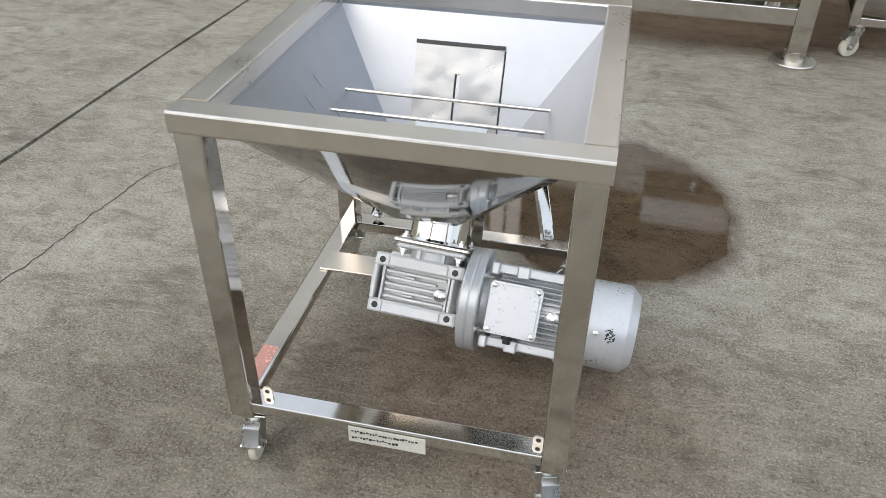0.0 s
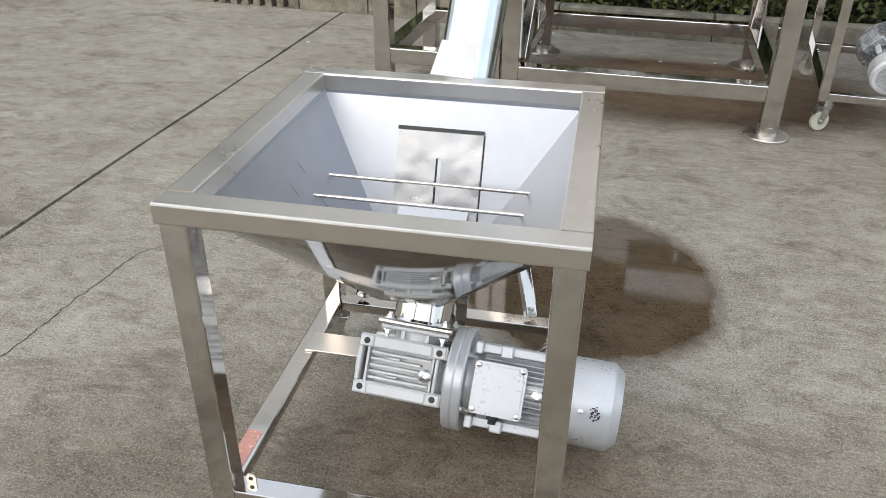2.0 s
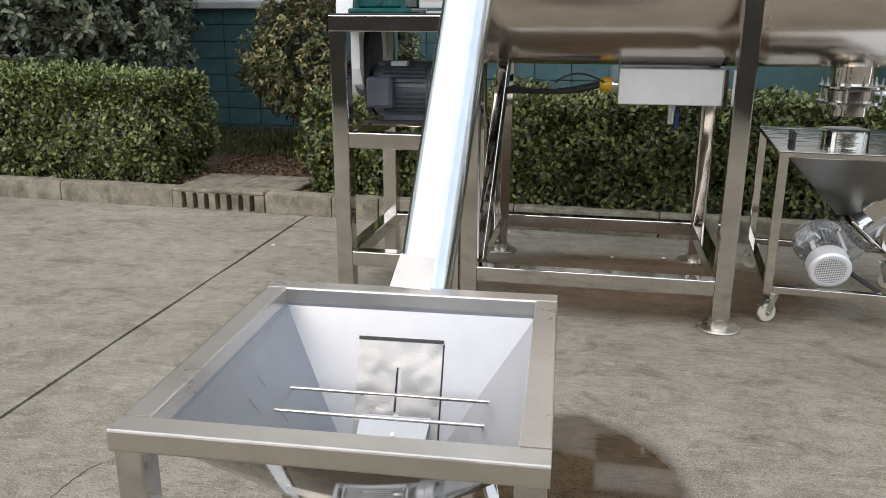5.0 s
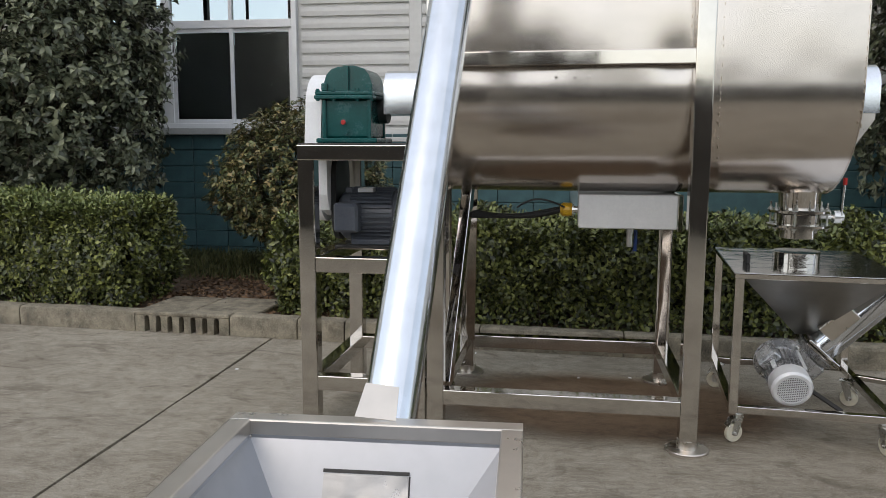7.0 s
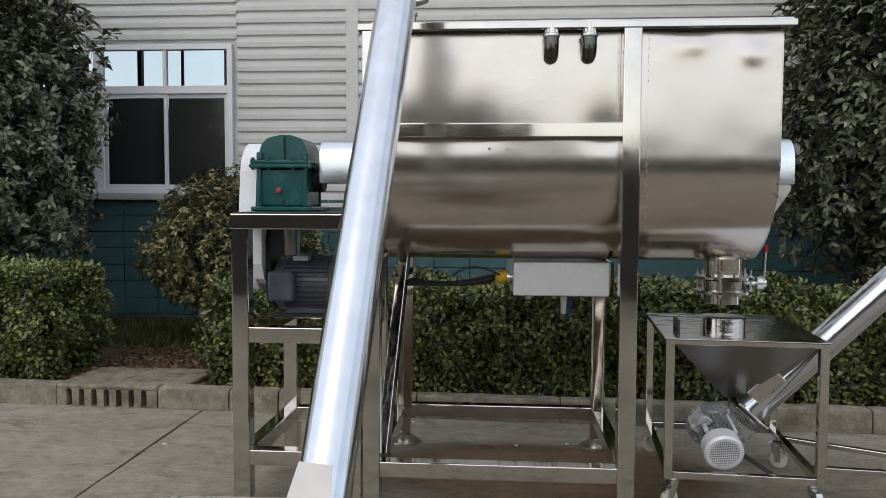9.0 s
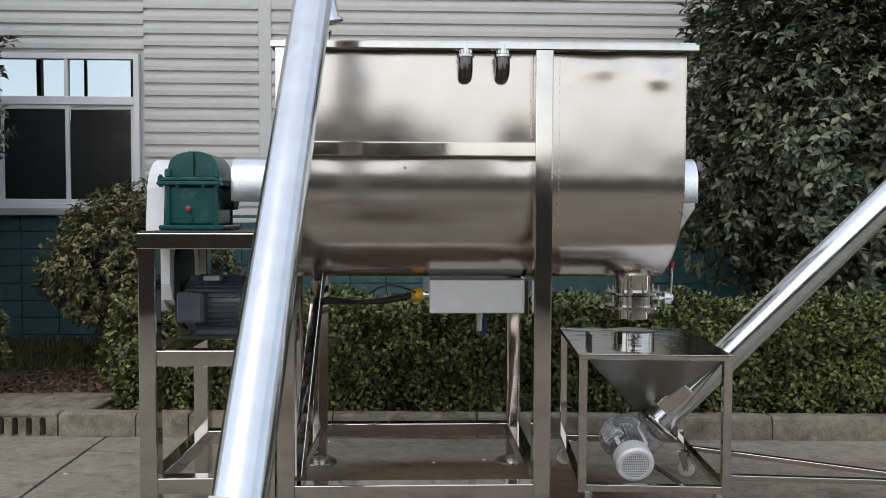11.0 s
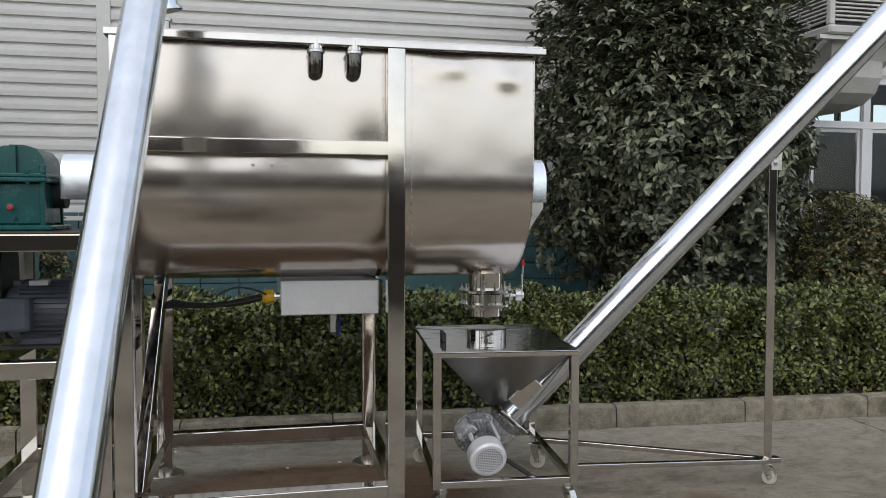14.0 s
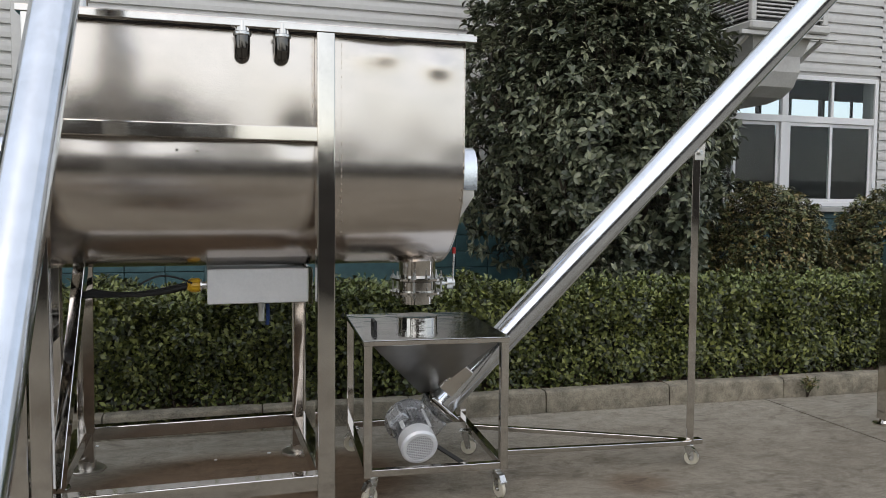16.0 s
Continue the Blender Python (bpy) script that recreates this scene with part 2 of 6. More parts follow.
def part(name, bm, material, parent, label="", smooth=True):
    ob = new(name, link_mesh(name, bm, material, smooth))
    if parent is not None:
        ob.parent = parent
    if label:
        tagged(ob, label)
    return ob


def thing(name, label, category, at=(0, 0, 0), turn=0, group="", kind=""):
    ob = new(name)
    ob.empty_display_size = 0.1
    ob.matrix_basis = pose(*at, 0, 0, turn)
    return tagged(ob, label, category, group, kind)


def B():
    return bmesh.new()


def box(bm, x0, x1, y0, y1, z0, z1, bevel=0.0, seg=1):
    vs = [bm.verts.new((x, y, z)) for x in (x0, x1) for y in (y0, y1) for z in (z0, z1)]
    fs = [bm.faces.new([vs[i] for i in f]) for f in ((0, 1, 3, 2), (4, 6, 7, 5), (0, 4, 5, 1), (2, 3, 7, 6), (0, 2, 6, 4), (1, 5, 7, 3))]
    if bevel:
        es = {e for f in fs for e in f.edges}
        bmesh.ops.bevel(bm, geom=list(es), offset=bevel, segments=seg, profile=0.5, affect="EDGES")
    return bm


def sweep(bm, p0, p1, prof, up=(0, 0, 1), cap=True):
    """A straight bar with the outline prof, a list of (u, v), from p0 to p1."""
    p0, p1 = Vector(p0), Vector(p1)
    d = (p1 - p0).normalized()
    side = d.cross(Vector(up))
    if side.length < 1e-4:
        side = d.cross(Vector((0, 1, 0)))
    side.normalize()
    top = side.cross(d)
    rings = [[bm.verts.new(p + side * u + top * v) for u, v in prof] for p in (p0, p1)]
    n = len(prof)
    for i in range(n):
        bm.faces.new((rings[0][i], rings[0][(i + 1) % n], rings[1][(i + 1) % n], rings[1][i]))
    if cap:
        bm.faces.new(rings[0][::-1])
        bm.faces.new(rings[1])
    return bm


def bar(bm, p0, p1, w, h=None, r=0.004, up=(0, 0, 1)):
    """A square tube with rounded edges."""
    h = h or w
    a, b = w / 2, h / 2
    k = r * 0.29
    prof = []
    for sx, sy, flip in ((1, 1, 0), (-1, 1, 1), (-1, -1, 0), (1, -1, 1)):
        c = [(sx * a, sy * (b - r)), (sx * (a - k), sy * (b - k)), (sx * (a - r), sy * b)]
        prof += c[::-1] if flip else c
    return sweep(bm, p0, p1, prof, up)


def rod(bm, p0, p1, r, seg=20, r1=None, cap=True):
    p0, p1 = Vector(p0), Vector(p1)
    d = (p1 - p0).normalized()
    side = d.cross(Vector((0, 0, 1)))
    if side.length < 1e-3:
        side = Vector((1, 0, 0))
    side.normalize()
    top = side.cross(d)
    r1 = r if r1 is None else r1
    rings = [[bm.verts.new(p + (side * math.cos(a) + top * math.sin(a)) * q) for a in [2 * math.pi * i / seg for i in range(seg)]] for p, q in ((p0, r), (p1, r1))]
    for i in range(seg):
        bm.faces.new((rings[0][i], rings[0][(i + 1) % seg], rings[1][(i + 1) % seg], rings[1][i]))
    if cap:
        bm.faces.new(rings[0][::-1])
        bm.faces.new(rings[1])
    return bm


def turned(bm, base, axis, steps, seg=28):
    """A turned solid: steps are (distance along the axis, radius)."""
    base, axis = Vector(base), Vector(axis).normalized()
    side = axis.cross(Vector((0, 0, 1)))
    if side.length < 1e-3:
        side = Vector((1, 0, 0))
    side.normalize()
    top = side.cross(axis)
    rings = []
    for h, r in steps:
        r = max(r, 1e-4)
        rings.append([bm.verts.new(base + axis * h + (side * math.cos(a) + top * math.sin(a)) * r) for a in [2 * math.pi * i / seg for i in range(seg)]])
    for a, b in zip(rings, rings[1:]):
        for i in range(seg):
            bm.faces.new((a[i], a[(i + 1) % seg], b[(i + 1) % seg], b[i]))
    bm.faces.new(rings[0][::-1])
    bm.faces.new(rings[-1])
    return bm


def pipe(bm, pts, r, seg=12):
    """A round bent pipe through the points."""
    pts = [Vector(p) for p in pts]
    rings = []
    for i, p in enumerate(pts):
        d = (pts[min(i + 1, len(pts) - 1)] - pts[max(i - 1, 0)]).normalized()
        s = d.cross(Vector((0.13, 0.31, 0.94))).normalized()
        t = s.cross(d)
        rings.append([bm.verts.new(p + (s * math.cos(a) + t * math.sin(a)) * r) for a in [2 * math.pi * k / seg for k in range(seg)]])
    for a, b in zip(rings, rings[1:]):
        for i in range(seg):
            bm.faces.new((a[i], a[(i + 1) % seg], b[(i + 1) % seg], b[i]))
    bm.faces.new(rings[0][::-1])
    bm.faces.new(rings[-1])
    return bm


def slab(bm, outline, axis, a, b):
    """A flat plate: the outline, (u, v) points, pushed along x, y or z from a to b."""
    put = {"x": lambda u, v, w: (w, u, v), "y": lambda u, v, w: (u, w, v), "z": lambda u, v, w: (u, v, w)}[axis]
    r0 = [bm.verts.new(put(u, v, a)) for u, v in outline]
    r1 = [bm.verts.new(put(u, v, b)) for u, v in outline]
    n = len(outline)
    bm.faces.new(r0[::-1])
    bm.faces.new(r1)
    for i in range(n):
        bm.faces.new((r0[i], r0[(i + 1) % n], r1[(i + 1) % n], r1[i]))
    return bm


def curve_points(p0, p1, p2, p3, n=14):
    out = []
    for i in range(n + 1):
        t = i / n
        out.append(tuple((1 - t) ** 3 * a + 3 * t * (1 - t) ** 2 * b + 3 * t * t * (1 - t) * c + t ** 3 * d for a, b, c, d in zip(p0, p1, p2, p3)))
    return out


def hexbolt(bm, at, axis=(0, 0, 1), r=0.008, h=0.006, stem=0.0):
    a = Vector(axis).normalized()
    at = Vector(at)
    rod(bm, at, at + a * h * 0.3, r * 1.5, 12)
    rod(bm, at + a * h * 0.3, at + a * h, r, 6)
    if stem:
        rod(bm, at + a * h, at + a * (h + stem), r * 0.5, 8)
    return bm


# ---- ground, kerb, planting bed, building ----
g = B()
box(g, -320, 320, -320, 320, -0.30, -0.06)
tagged(part("ground", g, M["concrete"], None), "grey worn concrete ground reaching the horizon", "ground", kind="structure")

road = thing("road", "grey-brown worn concrete yard with dark joints, stains, painted shade and a wet patch", "concrete yard", kind="structure")
XE = [-26.0, -19.9, -13.9, -7.9, -1.96, 4.36, 10.3, 16.3, 22.3]


def concrete_slab(x0, x1, y0, y1):
    b = B()
    rnd = random.Random(int(x0 * 100))
    n = 60
    left = [(x0 + 0.011 + rnd.uniform(-0.007, 0.005), y0 + (y1 - y0) * i / n) for i in range(n + 1)]
    right = [(x1 - 0.011 + rnd.uniform(-0.005, 0.007), y0 + (y1 - y0) * i / n) for i in range(n + 1)]
    ring = left[::-1] + right
    top = [b.verts.new((x, y, 0)) for x, y in ring]
    low = [b.verts.new((x, y, -0.058)) for x, y in ring]
    b.faces.new(top)
    for i in range(len(ring)):
        j = (i + 1) % len(ring)
        b.faces.new((top[i], top[j], low[j], low[i]))
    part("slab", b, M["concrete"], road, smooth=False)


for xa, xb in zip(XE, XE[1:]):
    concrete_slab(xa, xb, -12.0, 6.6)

# hairline cracks, thin ragged grooves filled with dirt
for seed, pts in ((3, ((-1.52, 1.62), (-1.47, 2.05), (-1.46, 2.25), (-1.44, 2.53), (-1.30, 2.75))), (5, ((-0.93, 2.62), (-0.86, 2.86), (-0.80, 3.0))), (8, ((-1.18, 2.7), (-1.0, 2.95), (-0.92, 3.25)))):
    rnd = random.Random(seed)
    b = B()
    path = []
    for (xa, ya), (xb, yb) in zip(pts, pts[1:]):
        for k in range(12):
            f = k / 12
            path.append((xa + (xb - xa) * f + rnd.uniform(-0.007, 0.007), ya + (yb - ya) * f))
    w = [0.0011 + 0.0008 * rnd.random() for _ in path]
    rows_ = [(b.verts.new((x - q, y, 0.0012)), b.verts.new((x + q, y, 0.0012))) for (x, y), q in zip(path, w)]
    for (a0, a1), (c0, c1) in zip(rows_, rows_[1:]):
        b.faces.new((a0, a1, c1, c0))
    part("crack", b, M["joint"], road, "thin dirt-filled hairline crack", smooth=False)

# kerb, bed and hedges run at a slight angle to the building
KERB_LINE = Matrix.Translation((-3.3, 5.955, 0)) @ Matrix.Rotation(radians(-2.4), 4, "Z") @ Matrix.Translation((3.3, -5.955, 0))
bed = B()
box(bed, -14, 20, 6.075, 7.6, -0.055, 0.110)
bed.transform(KERB_LINE)
box(bed, -60, 60, 6.9, 9.26, -0.055, 0.1)
tagged(part("planting_bed", bed, M["soil"], None), "brown bare soil with leaf litter behind the kerb", "soil", kind="structure")

kerb = thing("kerb", "weathered grey concrete kerb of long worn stones", "kerb", kind="structure")
kerb.matrix_basis = KERB_LINE


def kerb_stone(x0, x1, seed):
    rnd = random.Random(seed)
    b = B()
    n = 9
    prof = [(5.956, 0.0005), (5.959, 0.125), (5.967, 0.147), (5.985, 0.156), (6.068, 0.158), (6.074, 0.153), (6.074, 0.0005)]
    rings = []
    for i in range(n + 1):
        x = x0 + (x1 - x0) * i / n
        e = 0.004 if i in (0, n) else 0
        rings.append([b.verts.new((x, y + rnd.uniform(-0.002, 0.002) + (e if k < 3 else 0), z - (e if 1 <= k <= 5 else 0) + rnd.uniform(-0.0025, 0.0025))) for k, (y, z) in enumerate(prof)])
    for a, c in zip(rings, rings[1:]):
        for k in range(len(prof)):
            b.faces.new((a[k], a[(k + 1) % len(prof)], c[(k + 1) % len(prof)], c[k]))
    b.faces.new(rings[0])
    b.faces.new(rings[-1][::-1])
    part("kerb_stone", b, M["kerb"], kerb)


x = -2.292
while x < 14:
    L_ = 0.53 if x < -2 else 0.36 if x < -1.5 else random.Random(int(x * 77)).choice((0.98, 1.0, 0.99))
    kerb_stone(x + 0.005, x + L_ - 0.005, int(x * 50) + 900)
    x += L_
x = -3.066
while x > -14:
    kerb_stone(x - 0.995, x - 0.005, int(-x * 50) + 90)
    x -= 1.0

# gully inlet: a kerb stone with seven arched slots and the cover slab behind
b = B()
gx0, gx1 = -3.061, -2.297
n_slot = 7
pitch_ = (gx1 - gx0 - 0.10) / n_slot
slot_w = 0.042
xs = gx0
for k in range(n_slot + 1):
    xe = gx0 + 0.05 + pitch_ * k + (pitch_ - slot_w) / 2 if k < n_slot else gx1
    box(b, xs, xe, 5.958, 6.074, 0.0005, 0.128)
    xs = xe + slot_w
for k in range(n_slot):
    xa = gx0 + 0.05 + pitch_ * k + (pitch_ - slot_w) / 2
    r_, xm = slot_w / 2, xa + slot_w / 2
    for sx in (-1, 1):
        arc = [(xm + sx * r_ * math.cos(math.pi * i / 12), 0.107 + r_ * math.sin(math.pi * i / 12)) for i in range(7)]
        slab(b, arc + [(xm + sx * r_, 0.128)], "y", 5.9585, 6.03)
box(b, gx0, gx1, 5.957, 6.075, 0.1275, 0.159, 0.008)
inlet = part("gully_inlet", b, M["kerb"], kerb, "kerb inlet stone with seven upright drain slots", smooth=False)
b = B()
box(b, gx0, gx1, 6.03, 6.07, 0.001, 0.12)
part("gully_throat", b, M["joint"], inlet, smooth=False)
b = B()
box(b, -3.1, -2.66, 6.085, 6.62, 0.06, 0.145, 0.01)
part("cover_slab", b, M["kerb"], kerb, "grey concrete gully cover slab")
b = B()
box(b, -2.645, -2.12, 6.085, 6.62, 0.06, 0.152, 0.01)
part("cover_slab", b, M["kerb"], kerb, "grey concrete gully cover slab")

# building
WY = 9.3
wall = thing("wall_north", "white ribbed metal siding over a dark green painted block plinth", "factory wall", kind="structure")
WIN = [(-6.05, -2.90), (6.03, 9.10)]
SILLS, HEADS = (1.58, 1.50), (3.27, 3.24)
b = B()
xs = [-30.0, WIN[0][0], WIN[0][1], WIN[1][0], WIN[1][1], 30.0]
for i in range(5):
    if i in (1, 3):
        box(b, xs[i], xs[i + 1], WY + 0.06, WY + 0.26, 0.0, SILLS[i // 2] - 0.08)
    else:
        box(b, xs[i], xs[i + 1], WY + 0.06, WY + 0.26, 0.0, 1.44)
part("wall_core", b, M["mortar"], wall, smooth=False)
b = B()
for i in range(5):
    box(b, xs[i], xs[i + 1], WY + 0.06, WY + 0.26, HEADS[i // 2] if i in (1, 3) else 1.4405, 8.0)
part("wall_core", b, M["siding"], wall, smooth=False)


def siding(x0, x1, z0, z1):
    """Ribbed sheet: a flat band, a slope out and a short return, every 135 mm."""
    b = B()
    p = 0.135
    prof = []
    z = z0
    while z < z1:
        for dz, y in ((0.0, 0.0), (0.001, -0.034), (0.05, -0.038), (0.098, -0.034), (0.106, -0.002), (0.134, 0.0)):
            if z + dz <= z1:
                prof.append((WY + 0.05 + y, z + dz))
        z += p
    a = [b.verts.new((x0, y, zz)) for y, zz in prof]
    c = [b.verts.new((x1, y, zz)) for y, zz in prof]
    for i in range(len(prof) - 1):
        b.faces.new((a[i], c[i], c[i + 1], a[i + 1]))
    part("siding_sheet", b, M["siding"], wall, smooth=False)


siding(-30, WIN[0][0] - 0.05, 1.48, 8.0)
siding(WIN[0][1] + 0.05, -1.60, 1.48, 8.0)
siding(-1.46, WIN[1][0] - 0.05, 1.48, 8.0)
siding(WIN[1][1] + 0.05, 30, 1.48, 8.0)
for (x0, x1), hz in zip(WIN, HEADS):
    siding(x0 - 0.05, x1 + 0.05, hz + 0.06, 8.0)
b = B()
box(b, -1.60, -1.46, WY, WY + 0.055, 1.48, 8.0, 0.006)
part("trim_strip", b, M["siding"], wall, "white vertical joint strip")
b = B()
box(b, -30, WIN[0][0] - 0.12, WY - 0.01, WY + 0.06, 1.43, 1.479, 0.004)
box(b, WIN[0][1] + 0.12, WIN[1][0] - 0.12, WY - 0.01, WY + 0.06, 1.43, 1.479, 0.004)
box(b, WIN[1][1] + 0.12, 30, WY - 0.01, WY + 0.06, 1.43, 1.479, 0.004)
part("ledge", b, M["siding"], wall, "white folded drip ledge under the siding")

# block plinth: single blocks where they can be seen
block_mesh = link_mesh("block", box(B(), 0.004, 0.396, 0.0, 0.07, 0.004, 0.186, 0.004), M["block"])
row = 0
z = 0.0
while z < 1.40:
    x = -6.2 + (0.2 if row % 2 else 0)
    while x < 10.0:
        if x < 0.0 or x > 2.6:
            ob = new("block", block_mesh)
            ob.location = (x, WY - 0.004 + random.uniform(-0.002, 0.002), z)
            ob.parent = wall
        x += 0.40
    z += 0.19
b = B()
box(b, -30, -6.25, WY, WY + 0.06, 0, 1.42)
box(b, 10.45, 30, WY, WY + 0.06, 0, 1.42)
box(b, 0.35, 2.6, WY, WY + 0.06, 0, 1.42)
part("plinth", b, M["block"], wall, smooth=False)
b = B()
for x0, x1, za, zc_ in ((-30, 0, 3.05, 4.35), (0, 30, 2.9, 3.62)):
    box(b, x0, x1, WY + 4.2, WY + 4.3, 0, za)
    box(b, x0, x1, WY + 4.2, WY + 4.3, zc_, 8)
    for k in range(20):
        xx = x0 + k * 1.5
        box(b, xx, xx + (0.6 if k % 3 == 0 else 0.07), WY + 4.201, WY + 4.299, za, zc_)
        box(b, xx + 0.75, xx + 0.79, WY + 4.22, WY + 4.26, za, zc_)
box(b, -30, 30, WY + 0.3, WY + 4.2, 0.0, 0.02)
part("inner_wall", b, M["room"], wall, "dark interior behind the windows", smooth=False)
b = B()
box(b, -30, 30, WY - 0.1, WY + 4.3, 8.0, 8.2)
tagged(part("roof", b, M["siding"], None, smooth=False), "white metal roof edge of the factory", "roof", kind="structure")


def window(name, x0, x1, SILL_Z, HEAD_Z, zt):
    """Two pairs of sliding sashes under a row of fixed top lights."""
    w = thing(name, "white plastic sliding window with dark panes and top lights", "window", kind="structure")
    y0, y1 = WY - 0.01, WY + 0.07
    b = B()
    f = 0.06
    box(b, x0, x0 + f, y0, y1, SILL_Z, HEAD_Z, 0.004)
    box(b, x1 - f, x1, y0, y1, SILL_Z, HEAD_Z, 0.004)
    box(b, x0 + f, x1 - f, y0, y1, HEAD_Z - f, HEAD_Z, 0.004)
    box(b, x0 + f, x1 - f, y0, y1, SILL_Z, SILL_Z + f, 0.004)
    box(b, x0 + f, x1 - f, y0 + 0.002, y1, zt - 0.045, zt + 0.045, 0.004)
    xm = (x0 + x1) / 2
    box(b, xm - 0.06, xm + 0.06, y0 + 0.001, y1, SILL_Z + f, zt - 0.045, 0.004)
    box(b, xm - 0.05, xm + 0.05, y0 + 0.001, y1, zt + 0.045, HEAD_Z - f, 0.004)
    fr = part("window_frame", b, M["trim"], w)
    halves = ((x0 + f, xm - 0.06), (xm + 0.06, x1 - f))
    for xa, xb in halves:
        c = (xa + xb) / 2
        for k, (u, v) in enumerate(((xa, c + 0.025), (c - 0.025, xb))):
            yy = y0 + 0.018 + 0.022 * k
            b = B()
            s = 0.045
            za, zb = SILL_Z + f, zt - 0.045
            box(b, u, u + s, yy, yy + 0.022, za, zb, 0.003)
            box(b, v - s, v, yy, yy + 0.022, za, zb, 0.003)
            box(b, u + s, v - s, yy, yy + 0.022, zb - s, zb, 0.003)
            box(b, u + s, v - s, yy, yy + 0.022, za, za + s, 0.003)
            sash = part("sash", b, M["trim"], w)
            pn = part("pane", box(B(), u + s, v - s, yy + 0.009, yy + 0.013, za + s, zb - s), M["glass"], sash, smooth=False)
            # first sash of each pair: opaque dark sheet stands in for the unlit room
            part("insect_screen" if k else "room_dark_sheet", box(B(), u + s, v - s, yy + 0.030, yy + 0.032, za + s, zb - s), M["net"] if k else M["room"], sash, "dark brown insect screen" if k else "dark sheet standing in for the unlit room", smooth=False)
        for u, v in ((xa, c - 0.02), (c + 0.02, xb)):
            part("pane", box(B(), u, v, y0 + 0.03, y0 + 0.034, zt + 0.045, HEAD_Z - f), M["glass"], w, smooth=False)
        part("mullion", box(B(), c - 0.02, c + 0.02, y0 + 0.005, y1 - 0.01, zt + 0.045, HEAD_Z - f, 0.003), M["trim"], w)
    b = B()
    box(b, x0 - 0.10, x1 + 0.10, WY - 0.10, WY + 0.055, SILL_Z - 0.075, SILL_Z - 0.004, 0.008)
    part("window_sill", b, M["sill"], w, "rough cement window sill")
    return w


window("window_1", *WIN[0], SILLS[0], HEADS[0], 2.76)
window("window_2", *WIN[1], SILLS[1], HEADS[1], 2.66)

# added wall, never in view, stepped to darken reflections in the steel
b = B()
box(b, -90, -2.1, -4.8, -4.5, -0.05, 2.53)
box(b, -2.1, 0.68, -4.8, -4.5, -0.05, 2.81)
box(b, 0.68, 90, -4.8, -4.5, -0.05, 2.38)
tagged(part("reflection_wall", b, M["plain"], None, smooth=False), "unseen dark wall added to shape reflections in the steel", "wall", kind="structure")


# ---- screw conveyor with its feed hopper ----
def wpart(name, bm, material, parent, label="", smooth=True):
    """A part whose mesh is given in world places."""
    root = parent
    while root.parent is not None:
        root = root.parent
    bm.transform(root.matrix_basis.inverted())
    return part(name, bm, material, parent, label, smooth)


def swivel_caster(parent, at, turn, r, height, brake=True):
    c = pose(*at, 0, 0, turn)
    w = r * 0.42
    o = r * 0.5
    b = B()
    box(b, -0.03, 0.03, -0.03, 0.03, height - 0.004, height, 0.001)
    rod(b, (0, 0, height - 0.022), (0, 0, height - 0.004), 0.021, 20)
    for s in (-1, 1):
        xx = s * (w / 2 + 0.005)
        slab(b, [(-0.02, height - 0.02), (0.024, height - 0.02), (o + 0.014, r + 0.008), (o + 0.008, r - 0.012), (o - 0.012, r - 0.012), (o - 0.018, r + 0.004)], "x", xx - 0.0015, xx + 0.0015)
    box(b, -w / 2 - 0.006, w / 2 + 0.006, -0.02, 0.026, height - 0.024, height - 0.019)
    if brake:
        slab(b, [(o - 0.006, height - 0.024), (o + 0.018, height - 0.032), (o + 0.030, height - 0.052), (o + 0.038, height - 0.062), (o + 0.041, height - 0.059), (o + 0.034, height - 0.049), (o + 0.021, height - 0.027), (o - 0.006, height - 0.019)], "x", -0.017, 0.017)
        box(b, -0.023, 0.023, o + 0.032, o + 0.041, height - 0.066, height - 0.056, 0.003)
    b.transform(c)
    ob = part("caster", b, M["bolt"], parent, "zinc-plated swivel caster fork")
    b = turned(B(), (-w / 2, o, r), (1, 0, 0), [(0, r * 0.5), (0, r * 0.9), (w * 0.12, r * 0.98), (w * 0.3, r), (w * 0.7, r), (w * 0.88, r * 0.98), (w, r * 0.9), (w, r * 0.5)], 32)
    b.transform(c)
    part("wheel", b, M["nylon"], ob, "cream nylon wheel")
    b = B()
    rod(b, (-w / 2 - 0.014, o, r), (w / 2 + 0.014, o, r), 0.006, 8)
    turned(b, (-w / 2 - 0.002, o, r), (1, 0, 0), [(0, r * 0.32), (w + 0.004, r * 0.32)], 20)
    b.transform(c)
    part("hub", b, M["bolt"], ob)
    return ob


def funnel(b, top, z1, low, z0, th=0.002, panels=(0, 1, 2, 3)):
    """Four sloping sheet panels with thickness; top and low are (x0, x1, y0, y1)."""
    def ring(r, z, d):
        x0, x1, y0, y1 = r
        return [(x0 - d, y0 - d, z), (x1 + d, y0 - d, z), (x1 + d, y1 + d, z), (x0 - d, y1 + d, z)]
    ti, li, to, lo_ = ring(top, z1, 0), ring(low, z0, 0), ring(top, z1, th), ring(low, z0, th)
    for i in panels:
        j = (i + 1) % 4
        v = [b.verts.new(p) for p in (ti[i], ti[j], li[j], li[i], to[i], to[j], lo_[j], lo_[i])]
        for n_, f in enumerate(((0, 1, 2, 3), (7, 6, 5, 4), (0, 4, 5, 1), (2, 6, 7, 3), (1, 5, 6, 2), (3, 7, 4, 0))):
            b.faces.new([v[k] for k in f]).material_index = 1 if n_ == 1 else 0
    return b


